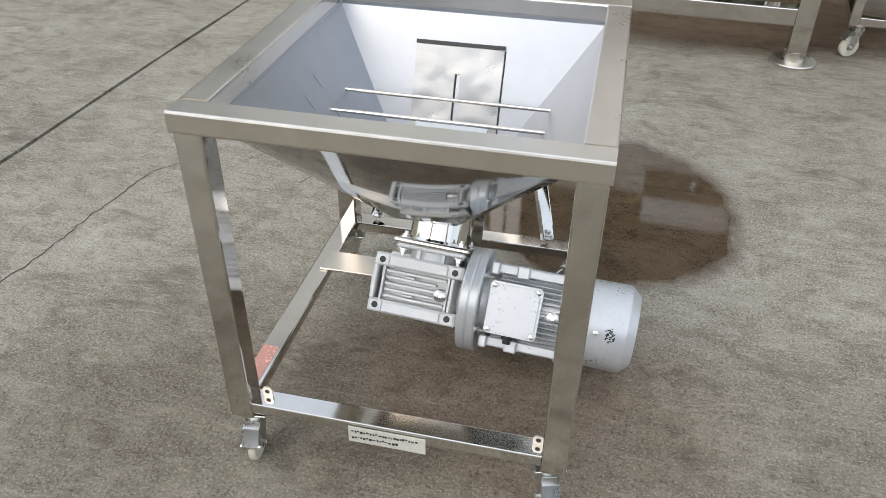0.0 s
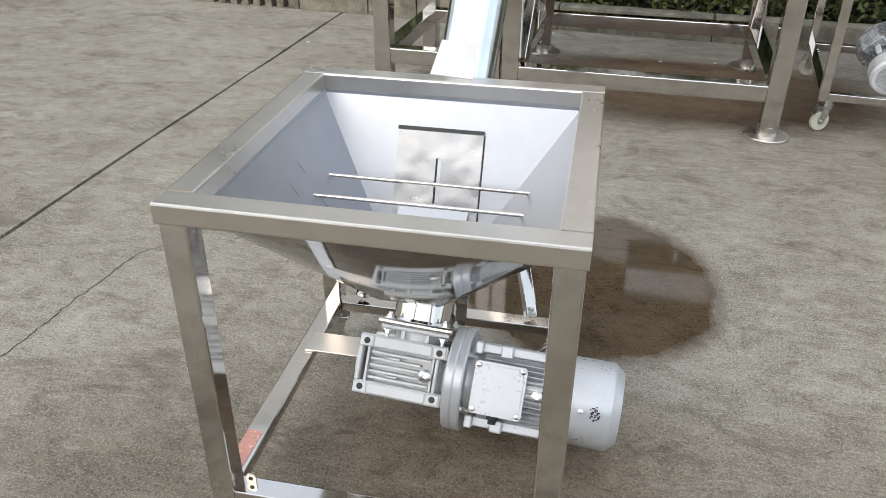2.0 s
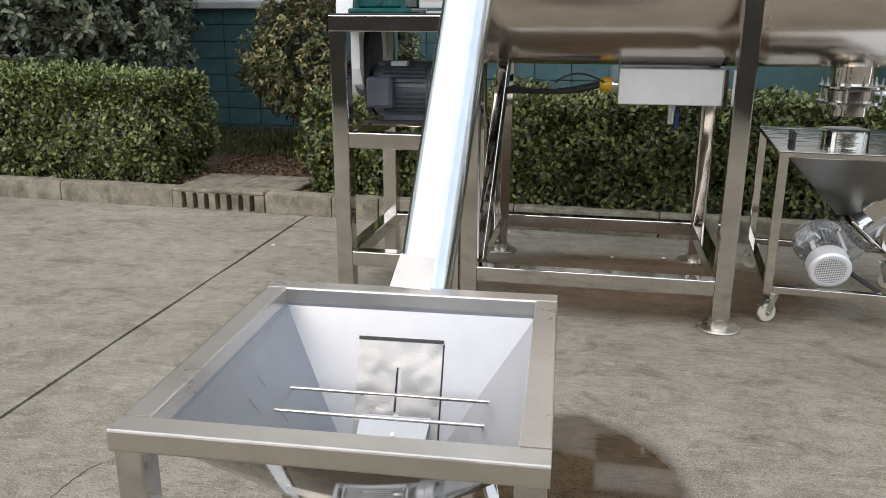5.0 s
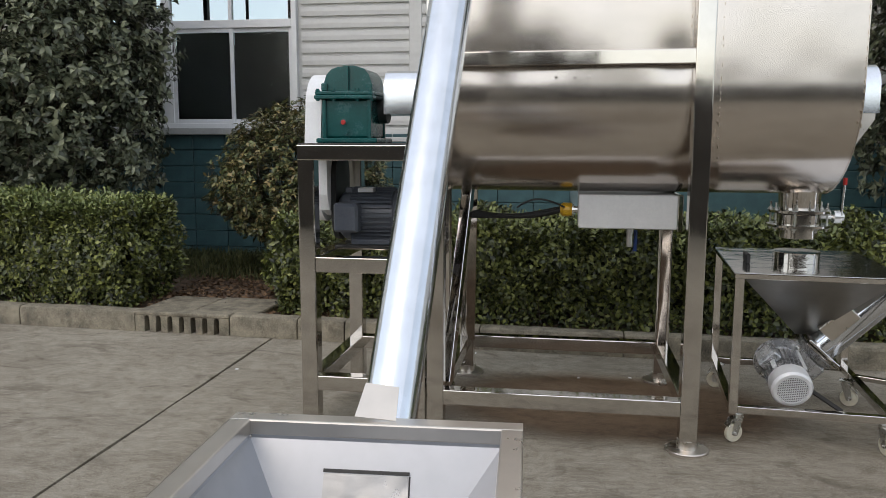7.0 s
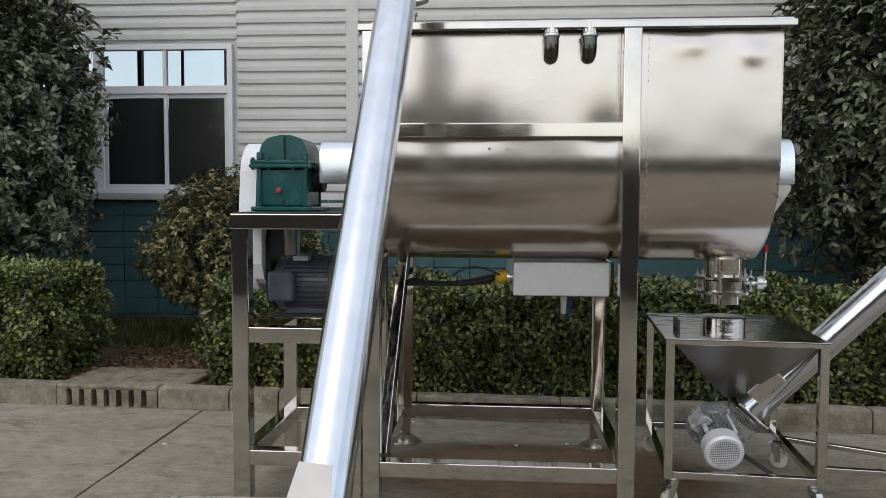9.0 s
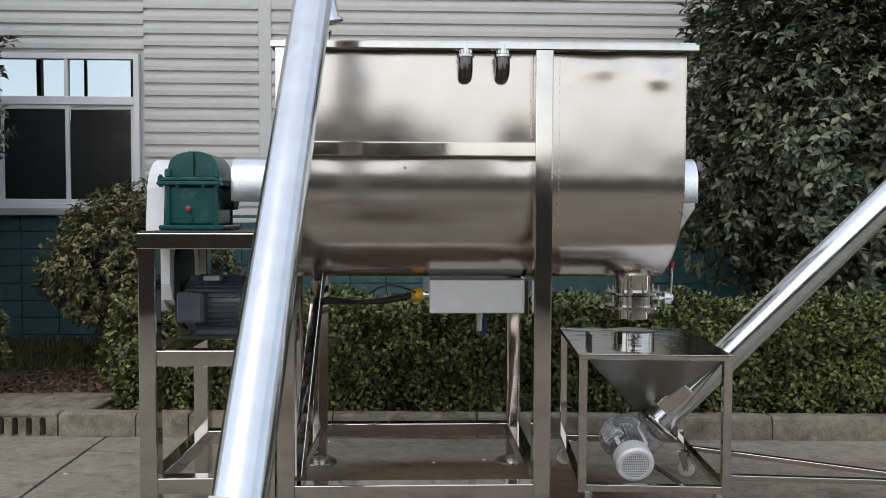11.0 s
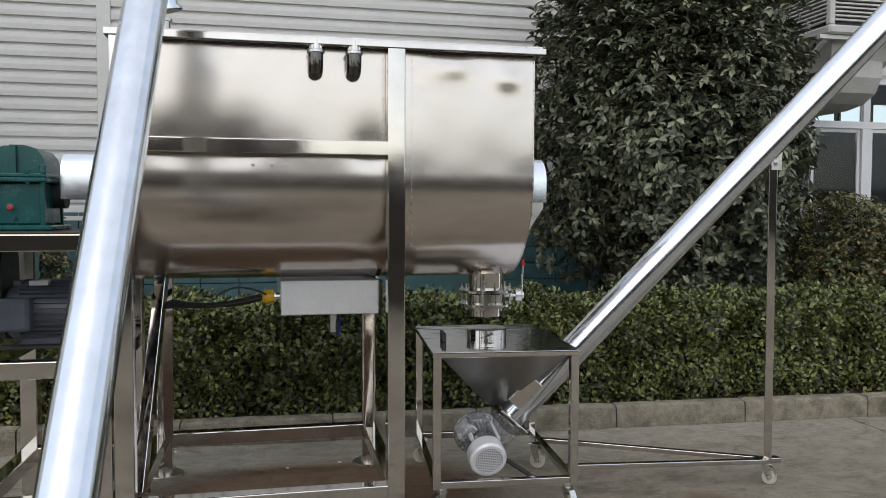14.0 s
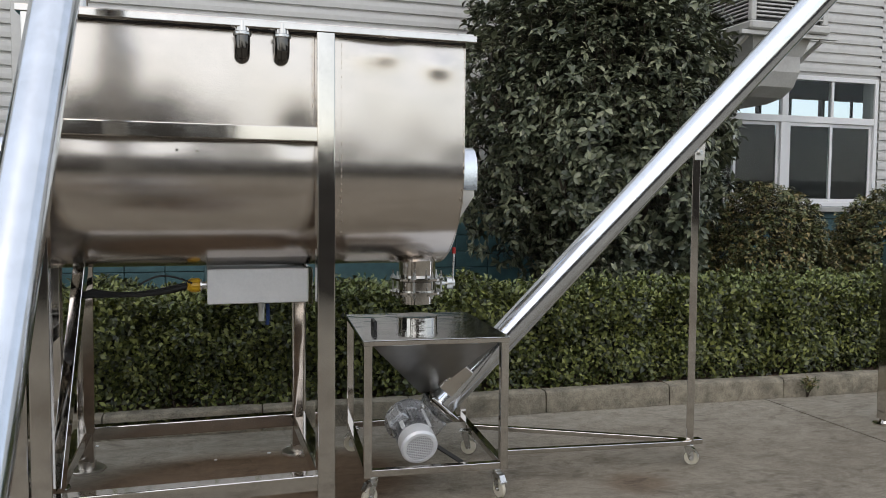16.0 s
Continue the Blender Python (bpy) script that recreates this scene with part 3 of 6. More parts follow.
def fins(parent, frame_, length, radius, count, material):
    """Cooling fins along the x axis of frame_, each a part on one shared mesh."""
    b = sweep(B(), (0, 0, radius), (length, 0, radius), [(-0.0019, -0.011), (0.0019, -0.011), (0.0013, 0.011), (-0.0013, 0.011)])
    me = link_mesh("fin", b, material)
    for k in range(count):
        ob = new("fin", me)
        ob.parent = parent
        ob.matrix_basis = frame_ @ Matrix.Rotation(2 * math.pi * k / count, 4, "X")


HW, HD, HZ = 0.674, 0.723, 0.795
conv = thing("screw_conveyor", "stainless steel inclined screw conveyor with square hopper on castered frame", "screw conveyor", (-0.586, 1.542, 0), 2.6)
t_ = 0.048
q = t_ / 2
for lx, ly in ((q, q), (HW - q, q), (q, HD - q), (HW - q, HD - q)):
    part("leg", bar(B(), (lx, ly, 0.125), (lx, ly, HZ - 0.037), t_, t_, 0.004), M["frame"], conv)
rim_top = HZ - 0.019
for p0, p1 in (((-0.004, q - 0.004, rim_top), (HW + 0.004, q - 0.004, rim_top)), ((-0.004, HD - q + 0.004, rim_top), (HW + 0.004, HD - q + 0.004, rim_top)),
               ((q - 0.004, t_ - 0.002, rim_top), (q - 0.004, HD - t_ + 0.002, rim_top)), ((HW - q + 0.004, t_ - 0.002, rim_top), (HW - q + 0.004, HD - t_ + 0.002, rim_top))):
    part("rim_rail", bar(B(), p0, p1, t_ + 0.002, 0.038, 0.004), M["rim"], conv, "brushed steel hopper rim with mitred welded corners")
zb = 0.152
for p0, p1, lab in (((t_, q, zb), (HW - t_, q, zb), ""), ((t_, HD - q, zb), (HW - t_, HD - q, zb), ""), ((q, t_, zb), (q, HD - t_, zb), "steel base rail with pink protective film at one end"), ((HW - q, t_, zb), (HW - q, HD - t_, zb), "")):
    part("base_rail", bar(B(), p0, p1, 0.046, 0.026, 0.003), M["frame"], conv, lab)
part("film_remnant", box(B(), 0.003, 0.037, 0.045, 0.17, zb + 0.0131, zb + 0.0140), M["pink"], conv, "torn pink protective film")
# hopper sheet
th = 0.002
top_in = (t_ - 0.0045, HW - t_ + 0.0045, t_ - 0.0045, HD - t_ + 0.0045)
cx_, cy_, LZ = 0.312, 0.44, 0.40
low_in = (cx_ - 0.068, cx_ + 0.068, cy_ - 0.062, cy_ + 0.075)
def bulged_sheet(top, z1, low, z0, bulge, n=18):
    """The front sheet: flat inside, pressed to a shallow outward curve on the outside."""
    b = B()
    dy, dz = low[2] - top[2], z1 - z0
    nrm = Vector((0, -dz, -dy)).normalized()
    def grid(off):
        rows = []
        for i in range(n + 1):
            t = i / n
            xa, xb = top[0] + (low[0] - top[0]) * t, top[1] + (low[1] - top[1]) * t
            rows.append([b.verts.new(Vector((xa + (xb - xa) * j / n, top[2] + dy * t, z1 - dz * t)) + nrm * (0.002 + bulge * math.sin(math.pi * t ** 0.75) ** 0.9 * math.sin(math.pi * j / n) ** 0.7 if off else 0)) for j in range(n + 1)])
        return rows
    inner, outer = grid(False), grid(True)
    for g_, idx in ((inner, 0), (outer, 1)):
        for i in range(n):
            for j in range(n):
                f = b.faces.new((g_[i][j], g_[i][j + 1], g_[i + 1][j + 1], g_[i + 1][j]))
                f.material_index, f.smooth = idx, True
    ring = [(0, j) for j in range(n + 1)] + [(i, n) for i in range(1, n + 1)] + [(n, j) for j in range(n - 1, -1, -1)] + [(i, 0) for i in range(n - 1, 0, -1)]
    for (i, j), (k, l) in zip(ring, ring[1:] + ring[:1]):
        b.faces.new((inner[i][j], inner[k][l], outer[k][l], outer[i][j]))
    return b


front = part("hopper_panel", bulged_sheet(top_in, HZ - 0.042, low_in, LZ, 0.016), M["tray"], conv, "satin stainless sloping hopper sheet, polished outside", smooth=False)
front.data.materials.append(M["sheet_out"])
for k in range(1, 4):
    hop = part("hopper_panel", funnel(B(), top_in, HZ - 0.042, low_in, LZ, 0.002, (k,)), M["tray"], conv, "satin stainless sloping hopper sheet, polished outside", smooth=False)
    hop.data.materials.append(M["sheet_out"])
b = B()
e_ = t_ - 0.0055
for x0, x1, y0, y1 in ((e_, HW - e_, e_, e_ + 0.002), (e_, HW - e_, HD - e_ - 0.002, HD - e_), (e_, e_ + 0.002, e_ + 0.002, HD - e_ - 0.002), (HW - e_ - 0.002, HW - e_, e_ + 0.002, HD - e_ - 0.002)):
    box(b, x0, x1, y0, y1, HZ - 0.044, HZ - 0.036)
part("hopper_lip", b, M["tray"], hop, smooth=False)


def back_slope(x, s, off=0.0):
    """A point on the back sheet's inside: s from 0 at the rim to 1 at the throat."""
    ya, za, yb, zb_ = top_in[3], HZ - 0.042, low_in[3], LZ
    n = Vector((0, -(za - zb_), -(yb - ya))).normalized()
    if n.y > 0:
        n = -n
    p = Vector((x, ya + (yb - ya) * s, za + (zb_ - za) * s)) + Vector((0, n.y, abs(n.z))) * off
    return tuple(p)


# slide gate plate with a slot
b = B()
gx0, gx1, gs0, gs1 = 0.228, 0.424, 0.19, 0.97
cells = ((gx0, 0.320, gs0, gs1), (0.332, gx1, gs0, gs1), (0.320, 0.332, gs0, 0.34))
for xa, xb, sa, sb in cells:
    v = [b.verts.new(back_slope(xx, ss, oo)) for oo in (0.001, 0.005) for xx, ss in ((xa, sa), (xb, sa), (xb, sb), (xa, sb))]
    for f in ((0, 1, 2, 3), (7, 6, 5, 4), (0, 4, 5, 1), (1, 5, 6, 2), (2, 6, 7, 3), (3, 7, 4, 0)):
        b.faces.new([v[k] for k in f])
gate = part("slide_gate", b, M["plate"], conv, "ground steel slide gate plate with a long slot", smooth=False)
b = B()
v = [b.verts.new(back_slope(xx, ss, oo)) for oo in (0.0005, 0.0075) for xx, ss in ((gx0 - 0.001, gs0 - 0.025), (gx1 + 0.001, gs0 - 0.025), (gx1 + 0.001, gs0 - 0.004), (gx0 - 0.001, gs0 - 0.004))]
for f in ((0, 1, 2, 3), (7, 6, 5, 4), (0, 4, 5, 1), (1, 5, 6, 2), (2, 6, 7, 3), (3, 7, 4, 0)):
    b.faces.new([v[k] for k in f])
part("gate_slot_edge", b, M["dark"], gate, smooth=False)
b = B()
v = [b.verts.new(back_slope(xx, ss, 0.0016)) for xx, ss in ((0.3202, 0.341), (0.3235, 0.341), (0.3235, gs1), (0.3202, gs1))]
b.faces.new(v)
for s_, g_ in ((0.0, gx1 + 0.0015),):
    v = [b.verts.new(back_slope(xx, ss, 0.0012)) for xx, ss in ((g_ - 0.001, gs0), (g_ + 0.002, gs0), (g_ + 0.002, gs1), (g_ - 0.001, gs1))]
    b.faces.new(v)
part("gate_gap", b, M["dark"], gate, smooth=False)
nb = Vector(back_slope(0.326, 0.74, 0.006))
b = hexbolt(B(), nb, (0, -0.72, 0.69), 0.0095, 0.012, 0.014)
part("gate_bolt", b, M["bolt"], gate)
# layout scratches on the side sheet
for sa, sb, y_ in ((0.16, 0.24, 0.40), (0.36, 0.44, 0.40), (0.20, 0.28, 0.33), (0.42, 0.50, 0.31), (0.55, 0.62, 0.30)):
    b = B()
    pp = [(top_in[0] + (low_in[0] - top_in[0]) * s_ + 0.0012, y_ + dy_ + 0.05 * (s_ - sa), HZ - 0.042 + (LZ - HZ + 0.042) * s_ + 0.0012) for s_, dy_ in ((sa, -0.0008), (sb, -0.0008), (sb, 0.0008), (sa, 0.0008))]
    b.faces.new([b.verts.new(p) for p in pp])
    part("scratch_line", b, M["dark"], conv, "short dark layout scratch", smooth=False)
# two guard rods across the hopper
for ly, lz in ((0.490, 0.632), (0.390, 0.631)):
    f = (HZ - 0.042 - lz) / (HZ - 0.042 - LZ)
    xa = top_in[0] + (low_in[0] - top_in[0]) * f
    xb = top_in[1] + (low_in[1] - top_in[1]) * f
    part("guard_rod", rod(B(), (xa - 0.002, ly, lz), (xb + 0.002, ly, lz), 0.0042, 14), M["frame"], conv, "thin round steel guard rod")

# inclined tube and its drive, in the tube's own frame: x across, z up along the tube
TD = Vector((0.031, 0.692, 1.0)).normalized()
TO = Vector((-0.296, 2.056, 0.25))
XU = (Vector((1, 0.02, 0)) - TD * TD.dot(Vector((1, 0.02, 0)))).normalized()
A = Matrix.Translation(TO) @ Matrix((XU, TD.cross(XU), TD)).transposed().to_4x4()


def apart(name, bm, material, parent, label="", smooth=True):
    bm.transform(A)
    return wpart(name, bm, material, parent, label, smooth)


TR = 0.070
b = turned(B(), (0, 0, 0.006), (0, 0, 1), [(0, TR), (3.734, TR), (3.734, TR + 0.03), (3.749, TR + 0.03), (3.749, TR * 0.4)], 128)
tube = apart("conveyor_tube", b, M["tube"], conv, "long bright polished stainless conveyor tube")
b = B()
for w_ in (0.192, 0.085):
    turned(b, (0, 0, w_), (0, 0, 1), [(0, TR), (0.002, TR + 0.004), (0.008, TR + 0.004), (0.010, TR)], 40)
apart("weld_bead", b, M["weld"], tube, "heat-tinted weld bead")
neck = apart("tube_neck", turned(B(), (0, 0, 0.009), (0, 0, 1), [(0, TR + 0.004), (0.006, TR + 0.0015), (0.184, TR + 0.0015), (0.185, TR)], 48), M["frame"], conv, "polished steel neck with a stepped foot")
# chute that joins the hopper to the tube
b = B()
funnel(b, (-0.082, 0.082, -0.10, 0.07), 0.285, (-0.069, 0.069, -0.069, 0.06), 0.20)
apart("inlet_chute", b, M["frame"], conv, "welded sheet chute between hopper and tube", smooth=False)
b = B()
lo4 = [A @ Vector(p) for p in ((-0.082, -0.10, 0.285), (0.082, -0.10, 0.285), (0.082, 0.07, 0.285), (-0.082, 0.07, 0.285))]
up4 = [conv.matrix_basis @ Vector(p) for p in ((low_in[0], low_in[2], LZ + 0.001), (low_in[1], low_in[2], LZ + 0.001), (low_in[1], low_in[3], LZ + 0.001), (low_in[0], low_in[3], LZ + 0.001))]
vl, vu = [b.verts.new(p) for p in lo4], [b.verts.new(p) for p in up4]
for i in range(4):
    b.faces.new((vl[i], vl[(i + 1) % 4], vu[(i + 1) % 4], vu[i]))
wpart("chute_skirt", b, M["sheet_out"], conv, smooth=False)
# flanges between tube and gearbox
b = B()
box(b, -0.088, 0.088, -0.088, 0.088, -0.003, 0.008, 0.003)
fl = apart("tube_flange", b, M["rim"], conv, "square steel flange")
b = B()
box(b, -0.08, 0.08, -0.08, 0.08, -0.015, -0.0035, 0.003)
turned(b, (0, 0, -0.035), (0, 0, 1), [(0, 0.06), (0.022, 0.06)], 32)
for k in range(6):
    a_ = math.pi * k / 3
    box(b, -0.004 + 0.058 * math.cos(a_), 0.004 + 0.058 * math.cos(a_), -0.066 if math.sin(a_) < 0 else 0.04, -0.04 if math.sin(a_) < 0 else 0.066, -0.034, -0.014)
apart("gearbox_flange", b, M["cast"], conv, "grey cast gearbox flange")
for sx in (-1, 1):
    for sy in (-1, 1):
        b = hexbolt(B(), (sx * 0.066, sy * 0.066, 0.009), (0, 0, 1), 0.009, 0.009, 0.006)
        hexbolt(b, (sx * 0.066, sy * 0.066, -0.016), (0, 0, -1), 0.009, 0.010, 0.016)
        apart("flange_bolt", b, M["bolt"], fl)

# worm gearbox: a cast body with ribbed sides, corner pads and an oil plug
gx0, gx1, gz0, gz1, gy = -0.125, 0.085, -0.172, -0.034, 0.075
b = B()
box(b, gx0 + 0.012, gx1 - 0.012, -gy + 0.030, gy - 0.030, gz0 + 0.01, gz1 - 0.006, 0.006)
for s in (-1, 1):
    y_a, y_b = (-gy, -gy + 0.02) if s < 0 else (gy - 0.02, gy)
    box(b, gx0, gx1, y_a, y_b, gz1 - 0.030, gz1, 0.003)
    box(b, gx0, gx1, y_a, y_b, gz0, gz0 + 0.030, 0.003)
    box(b, gx0, gx0 + 0.010, y_a, y_b, gz0 + 0.03, gz1 - 0.03, 0.002)
    box(b, gx1 - 0.026, gx1 - 0.018, y_a, y_b, gz0 + 0.03, gz1 - 0.03, 0.002)
    box(b, gx0 + 0.075, gx0 + 0.10, y_a + 0.003, y_b - 0.003, gz0 + 0.046, gz0 + 0.050)
    box(b, gx0 + 0.075, gx0 + 0.10, y_a + 0.003, y_b - 0.003, gz1 - 0.050, gz1 - 0.046)
gear = apart("gearbox", b, M["cast"], conv, "silver cast aluminium worm gearbox with fine ribs")
for s in (-1, 1):
    y_a, y_b = (-gy + 0.006, -gy + 0.031) if s < 0 else (gy - 0.031, gy - 0.006)
    for k in range(5):
        zz = gz0 + 0.037 + k * 0.0145
        apart("rib", box(B(), gx0 + 0.030, gx1 - (0.060 if k in (1, 2, 3) else 0.036), y_a, y_b, zz, zz + 0.0062, 0.0012), M["cast"], gear, smooth=False)
    yo, yi = (-gy - 0.0045, -gy + 0.001) if s < 0 else (gy - 0.001, gy + 0.0045)
    for za in (gz1 - 0.0265, gz0 + 0.0035):
        apart("raised_bar", box(B(), gx0 + 0.036, gx1 - 0.038, yo, yi, za, za + 0.023, 0.0015), M["cast"], gear, smooth=False)
        for xa in (gx0 + 0.003, gx1 - 0.035):
            apart("corner_pad", box(B(), xa, xa + 0.030, s * gy - 0.003, s * gy + 0.003, za - 0.001, za + 0.024, 0.0012), M["cast"], gear, smooth=False)
    for xa in (gx0 + 0.022, gx1 - 0.034):
        apart("upright_bar", box(B(), xa, xa + 0.0045, y_a - 0.002, y_b, gz0 + 0.028, gz1 - 0.028), M["cast"], gear, smooth=False)
for s in (-1, 1):
    for xx in (gx0 + 0.018, gx1 - 0.020):
        for zz in (gz0 + 0.016, gz1 - 0.016):
            b = turned(B(), (xx, s * (gy + 0.0030), zz), (0, s, 0), [(-0.001, 0.0075), (0.0006, 0.0075)], 16)
            apart("bolt_hole", b, M["dark"], gear, "dark threaded bolt hole")
b = B()
turned(b, (gx1 - 0.045, -gy + 0.006, (gz0 + gz1) / 2 - 0.004), (0, -1, 0), [(0, 0.015), (0.006, 0.015), (0.008, 0.011), (0.009, 0.006), (0.007, 0.005)], 24)
apart("oil_plug", b, M["bolt"], gear, "round steel oil plug")
zc = (gz0 + gz1) / 2
b = turned(B(), (gx0, 0, zc), (-1, 0, 0), [(0, 0.055), (0.006, 0.055), (0.010, 0.045), (0.012, 0.012)], 28)
apart("end_cover", b, M["cast"], gear)

# input flange and electric motor
b = turned(B(), (gx1 - 0.01, 0, zc), (1, 0, 0), [(0, 0.055), (0.012, 0.062), (0.016, 0.118), (0.020, 0.120), (0.034, 0.120), (0.038, 0.118), (0.039, 0.118), (0.040, 0.120), (0.054, 0.120), (0.058, 0.117), (0.060, 0.085)], 56)
apart("motor_flange", b, M["silver"], conv, "round silver-painted motor flange")
mx0 = gx1 + 0.048
b = turned(B(), (mx0, 0, zc), (1, 0, 0), [(0, 0.085), (0.02, 0.082), (0.035, 0.074), (0.225, 0.074), (0.235, 0.085), (0.24, 0.085)], 40)
for zz in (-1, 1):
    box(b, mx0 + 0.012, mx0 + 0.225, -0.066, -0.030, zc + zz * 0.083 - 0.010, zc + zz * 0.083 + 0.012, 0.003)
    for x_ in (0.012, 0.070, 0.182):
        box(b, mx0 + x_, mx0 + x_ + (0.018 if x_ < 0.05 else 0.028), -0.082, -0.030, zc + zz * 0.083 - 0.014, zc + zz * 0.083 + 0.014, 0.003)
motor = apart("motor", b, M["silver"], conv, "silver finned electric motor")
fins(motor, conv.matrix_basis.inverted() @ A @ Matrix.Translation((mx0 + 0.035, 0, zc)), 0.19, 0.083, 44, M["silver"])
b = turned(B(), (mx0 + 0.235, 0, zc), (1, 0, 0), [(0, 0.098), (0.0, 0.1), (0.085, 0.1), (0.092, 0.098), (0.112, 0.080), (0.113, 0.05)], 48)
fan = apart("fan_cover", b, M["silver"], conv, "smooth silver motor fan cover")
b = B()
turned(b, (mx0 + 0.262, -0.0985, zc - 0.012), (0, -1, 0), [(0, 0.006), (0.005, 0.006), (0.006, 0.003)], 12)
apart("cover_screw", b, M["bolt"], fan)
rnd = random.Random(4)
b = B()
for k in range(46):
    a_, r_ = rnd.uniform(0, 6.283), 0.016 * math.sqrt(rnd.random())
    th_ = (r_ * math.sin(a_) - 0.012) / 0.1
    xx = mx0 + 0.292 + r_ * 0.75 * math.cos(a_)
    for_ = 0.1006
    sweep(b, (xx - 0.0016, -for_ * math.cos(th_), zc + for_ * math.sin(th_)), (xx + 0.0016, -for_ * math.cos(th_), zc + for_ * math.sin(th_)), [(-0.0012, -0.0004), (0.0012, -0.0004), (0.0012, 0.0004), (-0.0012, 0.0004)], (0, -1, 0))
apart("inspection_stamp", b, M["ink"], fan, "small round dark ink stamp", smooth=False)
# terminal box
b = B()
tx0, tx1, tz0, tz1 = mx0 + 0.022, mx0 + 0.138, zc - 0.058, zc + 0.058
box(b, tx0 + 0.004, tx1 - 0.004, -0.105, -0.070, tz0 + 0.004, tz1 - 0.004, 0.004)
oct_ = [(tx0, tz0 + 0.006), (tx0 + 0.006, tz0), (tx1 - 0.006, tz0), (tx1, tz0 + 0.006), (tx1, tz1 - 0.006), (tx1 - 0.006, tz1), (tx0 + 0.006, tz1), (tx0, tz1 - 0.006)]
slab(b, oct_, "y", -0.113, -0.105)
c = 0.022
oct2 = [(tx0 + 0.006, tz0 + c), (tx0 + c, tz0 + 0.006), (tx1 - c, tz0 + 0.006), (tx1 - 0.006, tz0 + c), (tx1 - 0.006, tz1 - c), (tx1 - c, tz1 - 0.006), (tx0 + c, tz1 - 0.006), (tx0 + 0.006, tz1 - c)]
slab(b, oct2, "y", -0.120, -0.113)
tb = apart("terminal_box", b, M["silver"], motor, "silver terminal box with a raised lid")
for xx in (tx0 + 0.009, tx1 - 0.009):
    for zz in (tz0 + 0.009, tz1 - 0.009):
        b = turned(B(), (xx, -0.113, zz), (0, -1, 0), [(0, 0.006), (0.004, 0.006), (0.005, 0.003)], 12)
        apart("lid_screw", b, M["bolt"], motor)
b = turned(B(), (mx0 + 0.165, -0.088, zc), (0, -1, 0), [(0, 0.013), (0.008, 0.013), (0.010, 0.006), (0.014, 0.006)], 10)
apart("earth_screw", b, M["bolt"], motor)
b = turned(B(), (mx0 + 0.075, -0.088, tz0 + 0.004), (0, 0, -1), [(0, 0.013), (0.014, 0.013), (0.016, 0.009), (0.024, 0.009)], 12)
apart("cable_gland", b, M["black"], motor, "black cable gland")
for a_ in (0.6, 2.5, 3.8, 5.6):
    b = hexbolt(B(), (gx1 + 0.048, 0.1 * math.cos(a_), zc + 0.1 * math.sin(a_)), (1, 0, 0), 0.009, 0.010, 0.012)
    apart("flange_bolt", b, M["bolt"], conv)

# supports between the frame and the tube
part("cross_plate", box(B(), 0.026, 0.235, 0.455, 0.530, zb + 0.0135, zb + 0.0185, 0.001), M["rim"], conv, "flat steel cross plate carrying the gearbox")
for xx, x2 in ((0.10, 0.20), (0.555, 0.43)):
    b = bar(B(), (xx, HD - q, zb + 0.026), (x2, HD + 0.18, 0.62), 0.032, 0.022, 0.003)
    br = part("brace", b, M["frame"], conv, "diagonal steel brace bolted to the base rail")
    part("brace_bolt", hexbolt(B(), (xx + 0.002, HD - q - 0.004, zb + 0.036), (0, -0.2, 1), 0.009, 0.010, 0.012), M["bolt"], br)
b = bar(B(), (0.375, HD - 0.06, 0.15), (0.385, HD + 0.03, 0.46), 0.03, 0.006, 0.002)
part("brace", b, M["frame"], conv)
b = slab(B(), [(0.288, 0.705), (0.386, 0.698), (0.382, 0.790), (0.300, 0.800)], "z", 0, 0.0025)
b.transform(Matrix.Translation((0, 0, HZ + 0.003)) @ Matrix.Translation((0, 0.7, 0)) @ Matrix.Rotation(radians(38), 4, "X") @ Matrix.Translation((0, -0.7, 0)))
part("cover_tab", b, M["rim"], conv, "bent sheet tab between rim and tube", smooth=False)
# lugs and hand-written label
for xx, yy in ((0.072, 0.030), (HW - 0.058, 0.030)):
    b = B()
    slab(b, [(xx - 0.010, zb + 0.012), (xx + 0.010, zb + 0.012), (xx + 0.011, zb + 0.028), (xx + 0.006, zb + 0.036), (xx - 0.006, zb + 0.036), (xx - 0.011, zb + 0.028)], "y", yy, yy + 0.003)
    lug = part("lug", b, M["rim"], conv, "small drilled steel lug")
    part("lug_hole", turned(B(), (xx, yy - 0.0004, zb + 0.025), (0, -1, 0), [(0, 0.005), (0.0004, 0.005)], 14), M["dark"], lug)
lbl = part("label_strip", box(B(), 0.25, 0.405, -0.0022, -0.0008, zb - 0.036, zb + 0.006), M["paper"], conv, "paper strip with two lines of handwriting", smooth=False)
rnd = random.Random(9)
b = B()
for row_, n_ in ((0, 22), (1, 15)):
    xx = 0.257
    for k in range(n_):
        w_ = rnd.uniform(0.0025, 0.0065)
        zz = zb - 0.004 - row_ * 0.016 + rnd.uniform(-0.0015, 0.0015)
        if xx + w_ < 0.40:
            box(b, xx, xx + w_, -0.0032, -0.0023, zz - rnd.uniform(0.0015, 0.006), zz)
        xx += w_ + rnd.uniform(0.001, 0.003)
part("handwriting", b, M["ink"], lbl, smooth=False)
for lx, ly, tn in ((0.035, 0.035, 188), (HW - 0.035, 0.035, 196), (0.035, HD - 0.03, 100), (HW - 0.035, HD - 0.03, 60)):
    swivel_caster(conv, (lx, ly, 0), tn, 0.04, 0.124)

